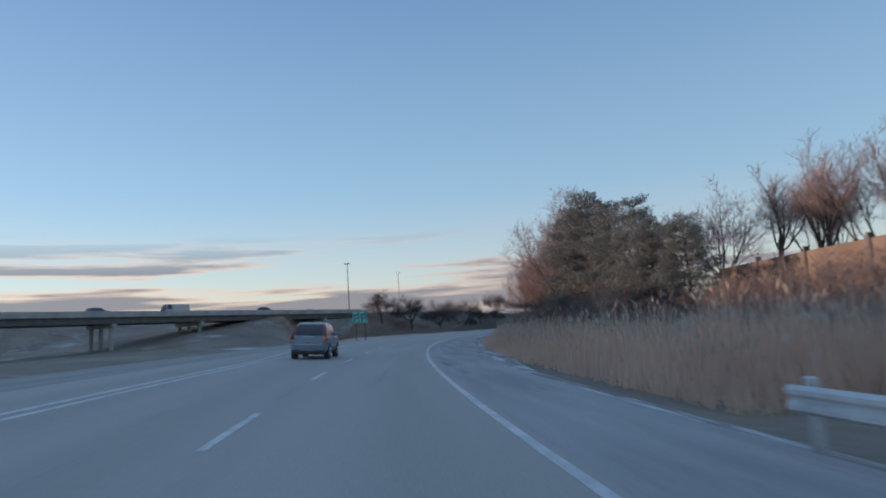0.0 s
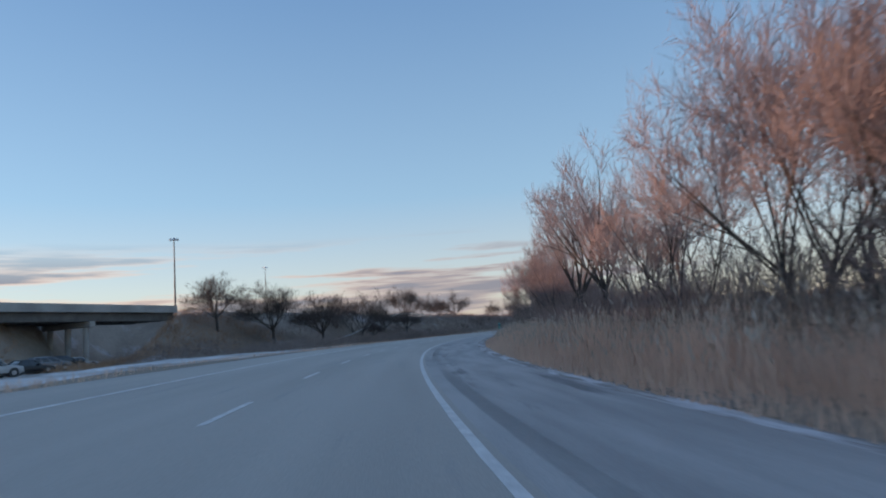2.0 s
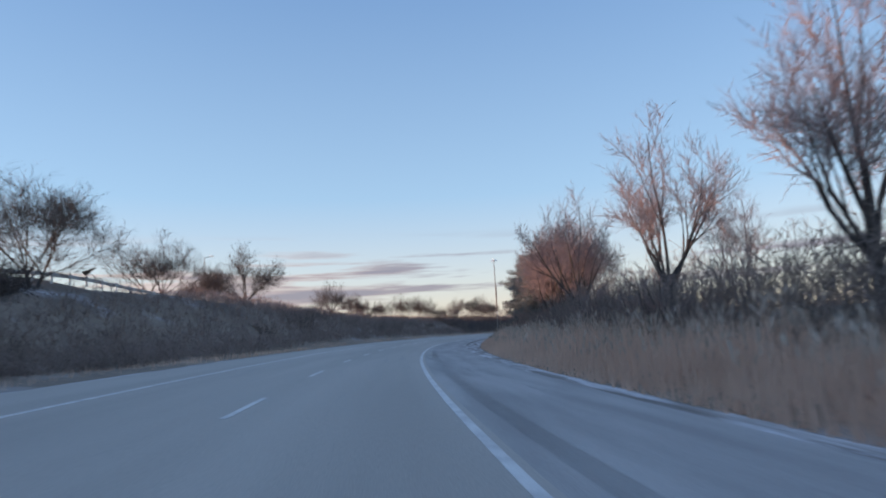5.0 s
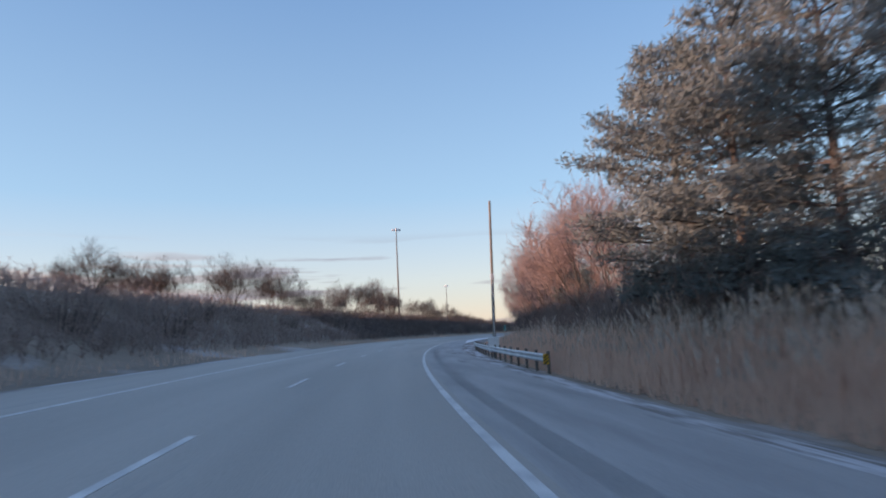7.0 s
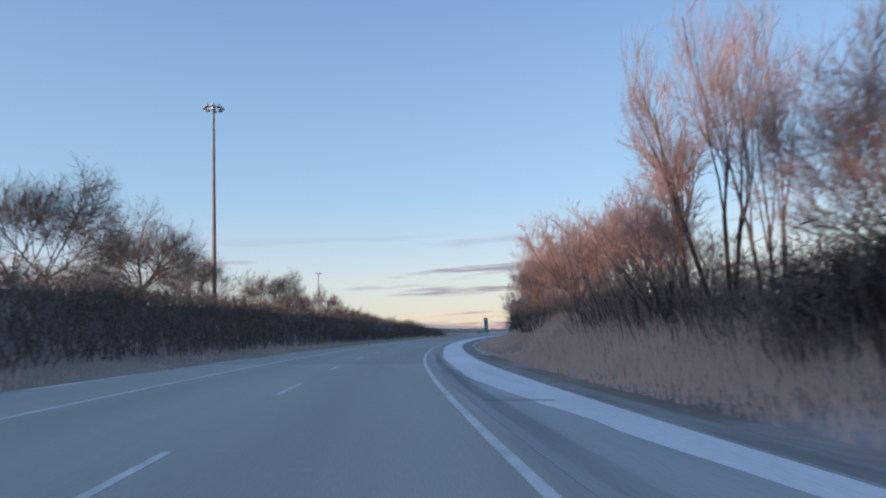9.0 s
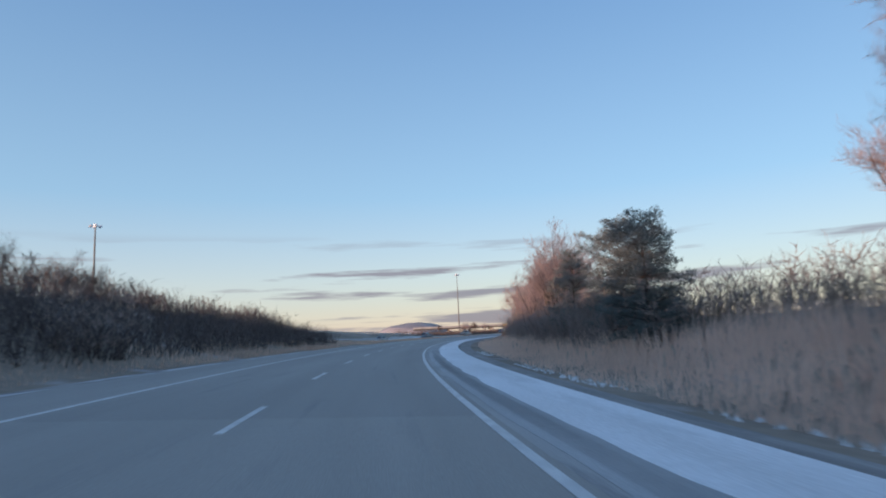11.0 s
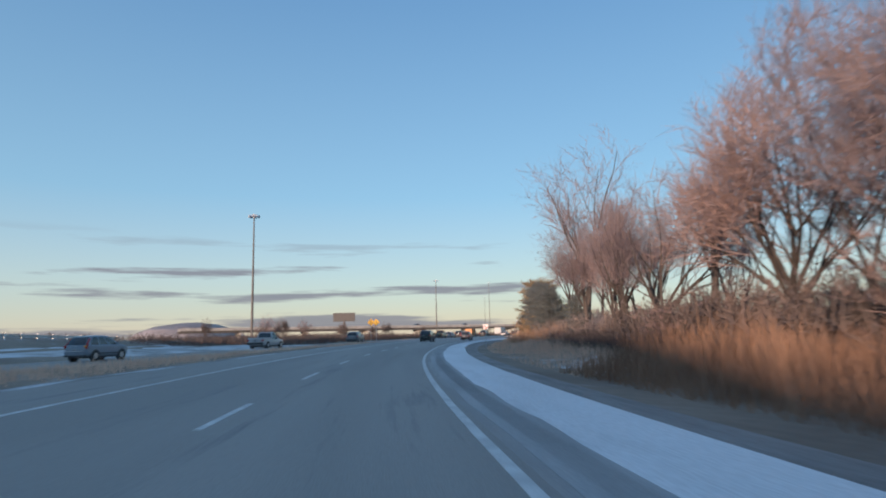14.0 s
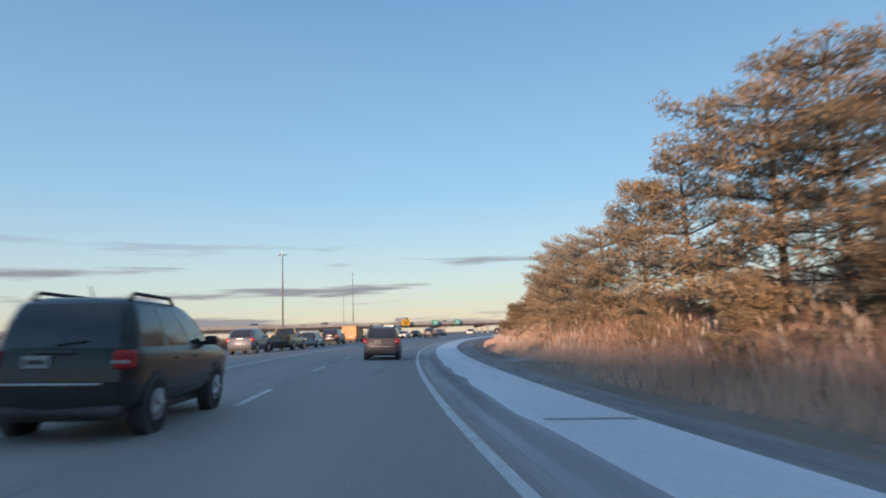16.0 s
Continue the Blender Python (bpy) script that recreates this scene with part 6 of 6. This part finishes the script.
def suv(body_mat, label, length, width, height, rake=0.10, rails=False, tall_lamps=False, indicator=False):
    """A sport utility car that points along +y: a shell of stacked outlines, its windows, bumpers, lamps and wheels."""
    L, W, H = length * SIZE, width * SIZE, height * SIZE
    hw = W / 2
    car = thing("vehicle", Matrix.Translation((0, 0, -60)), label, "car")
    # height, rear end, front end, half width (shares of H, L, L, W/2)
    levels = ((0.19, -0.455, 0.455, 0.86), (0.225, -0.488, 0.485, 0.94), (0.30, -0.5, 0.5, 0.98), (0.385, -0.5, 0.5, 0.99), (0.40, -0.484, 0.493, 0.985), (0.50, -0.48, 0.482, 1.0), (0.565, -0.476, 0.45, 0.985), (0.605, -0.472, 0.38, 0.96), (0.63, -0.468, 0.275, 0.935),
              (0.70, -0.468 + 0.12 * rake, 0.235, 0.91), (0.79, -0.468 + 0.32 * rake, 0.175, 0.87), (0.87, -0.468 + 0.58 * rake, 0.115, 0.825), (0.93, -0.468 + 0.85 * rake, 0.06, 0.775), (0.965, -0.46 + 1.2 * rake, 0.01, 0.70), (0.985, -0.44 + 1.6 * rake, -0.05, 0.57), (0.992, -0.40 + 2.0 * rake, -0.10, 0.40))
    along = (0.05, 0.11, 0.21, 0.33, 0.365, 0.49, 0.615, 0.65, 0.78, 0.915, 0.96)
    across = (-0.86, -0.62, -0.3, 0.0, 0.3, 0.62, 0.86)

    def outline(z, rear, front, wf):
        yr, yf, w = rear * L, front * L, hw * wf
        mid = (yr + yf) / 2

        def side(f):
            y = yr + (yf - yr) * f
            return w * (1 - 0.05 * abs((y - mid) / (yf - mid)) ** 3)

        right = [(side(f), yr + (yf - yr) * f) for f in along]
        nose = [(-x * side(0.96), yf + 0.035 * L * (1 - x * x) - 0.035 * L * x ** 4 * 0.6) for x in across]
        left = [(-x, y) for x, y in reversed(right)]
        stern = [(x * side(0.05), yr - 0.016 * L * (1 - x * x) + 0.012 * L * x ** 4) for x in across]
        return [(x, y, z * H) for x, y in right + nose + left + stern]

    rings = [outline(*row) for row in levels]
    n, na, nc = len(rings[0]), len(along), len(across)
    panes = {"side_window": [], "rear_window": [], "windscreen": []}
    shell = fresh()
    grid = [[shell.verts.new(p) for p in ring] for ring in rings]
    groups = {}
    for i in range(len(rings) - 1):
        glazed = 8 <= i < 12
        for k in range(n):
            j = (k + 1) % n
            quad = ((i, k), (i, j), (i + 1, j), (i + 1, k))
            where = None
            if glazed:
                side = 0 if k < na - 1 else (1 if na + nc <= k < 2 * na + nc - 1 else None)
                if side is not None:
                    f = k if side == 0 else (na - 2) - (k - na - nc)
                    for slot, cols in enumerate(((1, 2), (4, 5), (7, 8))):
                        if f in cols:
                            where = ("side_window", side, slot)
                elif na <= k < na + nc - 1:
                    where = ("windscreen", 0, 0)
                elif k >= 2 * na + nc and k < n - 1:
                    where = ("rear_window", 0, 0)
            if where:
                groups.setdefault(where, []).append(quad)
            else:
                shell.faces.new([grid[a][b] for a, b in quad])
    shell.faces.new(grid[0][::-1])
    shell.faces.new(grid[-1])
    for f in shell.faces:
        f.smooth = True
    shaded(part("body", shell, body_mat, car, "painted body shell"), 38)
    for (name, side, slot), quads in groups.items():
        bm, made = fresh(), {}
        for quad in quads:
            for key in quad:
                if key not in made:
                    made[key] = bm.verts.new(rings[key[0]][key[1]])
            bm.faces.new([made[key] for key in quad]).smooth = True
        part(name, bm, GLASSY, car, "dark tinted glass")
    part("underbody", box(fresh(), 0, 0, 0.17 * H, W * 0.8, L * 0.84, 0.10 * H, 0.03), TRIM, car, "dark underbody")
    y0 = -0.5 * L
    lower = fresh()
    box(lower, 0, y0 + 0.08, 0.215 * H, W * 0.86, 0.2, 0.07 * H, 0.04)
    part("bumper_valance", lower, TRIM, car, "dark lower bumper")
    part("bumper_strip", box(fresh(), 0, y0 - 0.048, 0.392 * H, W * 0.66, 0.05, 0.02, 0.008), CHROME, car, "bright bumper strip")
    px = -0.1 * W if rails else 0.0
    plate = part("number_plate", box(fresh(), px, -0.484 * L - 0.062, 0.535 * H if rails else 0.44 * H, 0.27, 0.02, 0.13, 0.008), PLATE, car, "pale number plate")
    bars(plate, [(px, -0.484 * L - 0.075, 0.535 * H if rails else 0.44 * H, 0.19, 0.045)], TRIM, "plate_bar")
    part("tailgate_handle", box(fresh(), 0, -0.478 * L - 0.066, 0.60 * H, 0.46 * SIZE, 0.025, 0.03, 0.008), TRIM if rails else CHROME, car, "tailgate strip")
    part("wiper", rod(fresh(), (0, -0.468 * L - 0.075, 0.645 * H), (0.3, -0.468 * L - 0.05, 0.675 * H), 0.011, None, 6), BLACK, car)
    part("antenna", rod(fresh(), (0, -0.30 * L, 0.985 * H), (0, -0.33 * L, 1.08 * H), 0.012, 0.004, 6), BLACK, car)
    for side in (-1, 1):
        if tall_lamps:
            lens = fresh()
            box(lens, 0, 0, 0, 0.15, 0.20, 0.22, 0.035, Matrix.Translation((side * hw * 0.845, -0.463 * L, 0.545 * H)) @ Matrix.Rotation(side * 0.35, 4, "Z"))
            lamp = part("tail_lamp", lens, TAILRED, car, "tall red tail lamp")
            up = fresh()
            rod(up, (side * hw * 0.855, -0.458 * L, 0.60 * H), (side * hw * 0.755, (-0.468 + 0.66 * rake) * L + 0.02, 0.88 * H), 0.06, 0.04, 10)
            part("upper_lamp", up, TAILRED, lamp, "slim red upper lamp")
            part("indicator", box(fresh(), 0, 0, 0, 0.125, 0.03, 0.10, 0.012, Matrix.Translation((side * hw * 0.85, -0.463 * L - 0.105, 0.575 * H)) @ Matrix.Rotation(side * 0.3, 4, "Z")), AMBER if indicator and side > 0 else TAILRED, lamp, "turn indicator")
            part("reverse_lens", box(fresh(), 0, 0, 0, 0.12, 0.03, 0.05, 0.01, Matrix.Translation((side * hw * 0.85, -0.463 * L - 0.10, 0.497 * H)) @ Matrix.Rotation(side * 0.3, 4, "Z")), PLATE, lamp)
        else:
            lens = fresh()
            box(lens, 0, 0, 0, 0.23, 0.20, 0.20, 0.04, Matrix.Translation((side * hw * 0.85, -0.463 * L, 0.55 * H)) @ Matrix.Rotation(side * 0.35, 4, "Z"))
            lamp = part("tail_lamp", lens, TAILRED, car, "red tail lamp")
            part("reverse_lens", box(fresh(), 0, 0, 0, 0.17, 0.03, 0.04, 0.01, Matrix.Translation((side * hw * 0.84, -0.463 * L - 0.095, 0.535 * H)) @ Matrix.Rotation(side * 0.3, 4, "Z")), PLATE, lamp)
        part("headlight", box(fresh(), 0, 0, 0, 0.30, 0.22, 0.13, 0.04, Matrix.Translation((side * hw * 0.74, 0.465 * L, 0.47 * H)) @ Matrix.Rotation(-side * 0.35, 4, "Z")), PLATE, car, "clear headlight")
        m = fresh()
        box(m, side * hw * 1.06, 0.17 * L, 0.665 * H, 0.18, 0.10, 0.13, 0.04)
        rod(m, (side * hw * 0.92, 0.18 * L, 0.64 * H), (side * hw * 1.02, 0.17 * L, 0.65 * H), 0.03, None, 8)
        part("mirror", m, BLACK if rails else body_mat, car, "wing mirror")
        for y in (-0.14, 0.05):
            part("door_handle", box(fresh(), side * hw * 1.0, y * L, 0.535 * H, 0.03, 0.15, 0.025, 0.008), body_mat, car)
        part("side_moulding", box(fresh(), side * hw * 0.985, 0.0, 0.30 * H, 0.035, L * 0.40, 0.05, 0.01), TRIM, car, "dark side moulding")
        if rails:
            r = fresh()
            x, z, ya, yb = side * hw * 0.66, 1.02 * H, -0.37 * L, -0.02 * L
            rod(r, (x, ya + 0.12, z), (x, yb - 0.15, z), 0.022, None, 8)
            rod(r, (x, ya, 0.965 * H), (x, ya + 0.12, z), 0.028, 0.022, 8)
            rod(r, (x, yb, 0.95 * H), (x, yb - 0.15, z), 0.028, 0.022, 8)
            part("roof_rail", r, BLACK, car, "black roof rail")
        wheels(car, side, L, hw * 0.985, 0.205 * H)
    return car


def park(car, s, l, z=None, turn=0.0, group=""):
    tilt = Matrix.Rotation(bank(s), 4, "Y") if z is None else Matrix()
    zz = -l * math.tan(bank(s)) + 0.005 if z is None else z
    ob = copy_thing(car, at(s, l, zz, turn) @ tilt)
    return tagged(ob, group=group) if group else ob


silver_suv = suv(SILVER, "silver-blue compact SUV with tall red tail lamps", 4.55, 1.80, 1.77, 0.12, tall_lamps=True, indicator=True)
dark_suv = suv(DARKGREEN, "black-green boxy SUV with roof rails", 4.45, 1.82, 1.78, 0.06, rails=True)
brown_suv = suv(BROWNGREY, "brown-grey compact SUV driving ahead", 4.5, 1.82, 1.68, 0.10, rails=True)
white_sedan = vehicle("sedan", WHITECAR, "white sedan car in slow traffic", 4.6, 1.8, 1.45)
black_sedan = vehicle("sedan", BLACKCAR, "black sedan car in slow traffic", 4.6, 1.8, 1.45)
grey_suv = suv(GREYCAR, "grey SUV in slow traffic", 4.6, 1.85, 1.70)
black_suv = suv(BLACKCAR, "black SUV in slow traffic queue", 4.6, 1.85, 1.72)
white_pickup = vehicle("pickup", WHITECAR, "white pickup truck beside the road", 5.4, 1.95, 1.80, category="pickup truck")
tan_pickup = vehicle("pickup", TANCAR, "tan pickup truck in slow traffic", 5.4, 1.95, 1.80, category="pickup truck")
orange_truck = vehicle("truck", paint("truck_orange", (0.52, 0.19, 0.05), (0.58, 0.23, 0.07), 0.5, 1, 20, 0.0), "small orange work truck in slow traffic", 5.0, 1.85, 2.2, category="truck")
white_truck = vehicle("truck", WHITECAR, "white service truck in slow traffic", 6.5, 2.2, 2.8, category="truck")

park(silver_suv, 27.5, -3.6)
park(dark_suv, 602.9, -3.32, turn=-1)
park(brown_suv, 622.9, -0.55)
for k, (car, s, l) in enumerate(((black_suv, 95, -25), (grey_suv, 101, -27), (white_sedan, 107, -29), (white_pickup, 113.5, -31), (black_sedan, 120, -33), (grey_suv, 126, -36), (black_suv, 132, -39), (white_sedan, 138, -42))):
    park(car, s, l, 0.32, -14 - 1.8 * k, "queue on the exit road")
for car, s, l, turn in ((white_sedan, 536, -22.8, -8), (silver_suv, 556, -19.0, -8), (white_pickup, 577, -15.6, -6), (white_truck, 702, -12.5, 0), (grey_suv, 599, -12.4, 1),
                        (tan_pickup, 638, -8.6, 0), (white_sedan, 645, -8.5, 0), (black_suv, 654, -8.6, 0), (orange_truck, 664, -8.8, 0), (black_suv, 676, -8.8, 0), (grey_suv, 632, -9.3, 0), (white_sedan, 695, -8.8, 0), (black_sedan, 704, -8.8, 0), (white_sedan, 715, -8.8, 0), (grey_suv, 724, -8.8, 0), (black_suv, 690, -3.4, 0), (white_sedan, 730, -3.4, 0), (black_sedan, 745, -0.3, 0)):
    park(car, s, l, float(flat(s, l)) + 0.01, turn, "traffic on the joining road")


def on_bridge(car, x, y, z, d, flip):
    ob = copy_thing(car, line_pose(x, y, z, d.x * flip, d.y * flip))
    return tagged(ob, group="traffic on the bridges")


for k, (car, u, o, f) in enumerate(((grey_suv, 10, 2, 1), (white_truck, 28, -2, -1), (black_suv, 48, 2, 1), (white_sedan, 66, -2, -1))):
    on_bridge(car, -69 + BRIDGE_DIR.x * (u + 24) + BRIDGE_DIR.y * o, 86 + BRIDGE_DIR.y * (u + 24) - BRIDGE_DIR.x * o, 7.31, BRIDGE_DIR, f)
for car, u, o, f in ((white_sedan, 60, 2, 1), (grey_suv, 95, -2, -1), (black_sedan, 118, 2, 1), (white_truck, 150, 2, 1), (white_sedan, 175, -2, -1)):
    on_bridge(car, 530 + OVER_DIR.x * u + OVER_DIR.y * o, 447 + OVER_DIR.y * u - OVER_DIR.x * o, 4.31, OVER_DIR, f)

# open joints across the shoulder
for s0, la, lb in ((336.6, 1.7, 2.95), (448.0, 2.1, 3.4), (548.5, 2.3, 3.5), (602.3, 2.3, 3.55), (655.0, 2.2, 3.5)):
    joint = new("shoulder_joint", ribbon("shoulder_joint", s0, s0 + 0.08, 0.08, la, lb, 0.0125, JOINT))
    joint.parent, joint["label"] = road, "dark open joint across the shoulder"
# rumble grooves in the shoulder
gv, gf = [], []
for k in range(3100):
    s0 = 72 + 0.18 * k
    for ds, dl in ((0, 1.66), (0, 2.0), (0.05, 2.0), (0.05, 1.66)):
        l = dl + lane_shift(s0)
        x, y = spot(s0 + ds, l)
        gv.append((float(x), float(y), float(-l * math.tan(bank(s0)) + 0.009)))
    gf.append((4 * k, 4 * k + 1, 4 * k + 2, 4 * k + 3))
tagged(new("rumble_strip", mesh_from("rumble_strip", gv, gf, GROOVE)), "milled rumble grooves along the right shoulder", "rumble strip", kind="stuff")
# crusted snow left along the outer edge of the verge
cv, cf = [], []
for k in range(900):
    s0 = RND.uniform(338, 450)
    if noise.noise((s0 * 0.12, 0.3, 9.0)) < 0.04:
        continue
    l = outer_right(s0) + 0.95 + 0.8 * RND.random() * RND.random() + lane_shift(s0)
    x, y = (float(v) for v in spot(s0, l))
    z = max(-l * math.tan(bank(s0)) - 0.1 * max(0, l - outer_right(s0) - 0.3) - 0.06, float(gz(s0, l)))
    r, i0, phase = RND.uniform(0.015, 0.055), len(cv), RND.random() * 6
    for j in range(7):
        a, q = phase + j * 2 * math.pi / 7, r * RND.uniform(0.7, 1.3)
        cv.append((x + q * math.cos(a), y + q * math.sin(a), z - 0.05))
    cv.append((x, y, z + RND.uniform(0.0, 0.03)))
    cf += [(i0 + j, i0 + (j + 1) % 7, i0 + 7) for j in range(7)]
tagged(new("snow_crust", mesh_from("snow_crust", cv, cf, SNOW)), "broken crust of old snow at the verge's edge", "snow", kind="stuff")
# trees and brush beyond the bridge
for k in range(26):
    u, o = RND.uniform(-10, 120), RND.uniform(-45, -18)
    x, y = -51 + BRIDGE_DIR.x * u + BRIDGE_DIR.y * o, 110 + BRIDGE_DIR.y * u - BRIDGE_DIR.x * o
    h = RND.uniform(3.0, 5.2)
    ob = copy_thing(LOW[0], Matrix.LocRotScale((x, y, -0.3), Euler((0, 0, RND.uniform(0, 6))), (h / 10 * 1.3, h / 10 * 1.3, h / 10)))
    tagged(ob, group="low trees beyond the bridge")

# the patterns that the copies were taken from are not part of the place
for pattern in (*ROUND, *TALL, *RUSTY, *PINES, *YOUNG, *SPRUCE, *BROAD, *SPREAD, *DOMED, *ORCHARD, *LOW, *OPEN, *DARKSHRUB, *REDSHRUB, silver_suv, dark_suv, brown_suv, white_sedan, black_sedan, grey_suv, black_suv, white_pickup, tan_pickup, orange_truck, white_truck):
    for ob in (*pattern.children_recursive, pattern):
        bpy.data.objects.remove(ob)
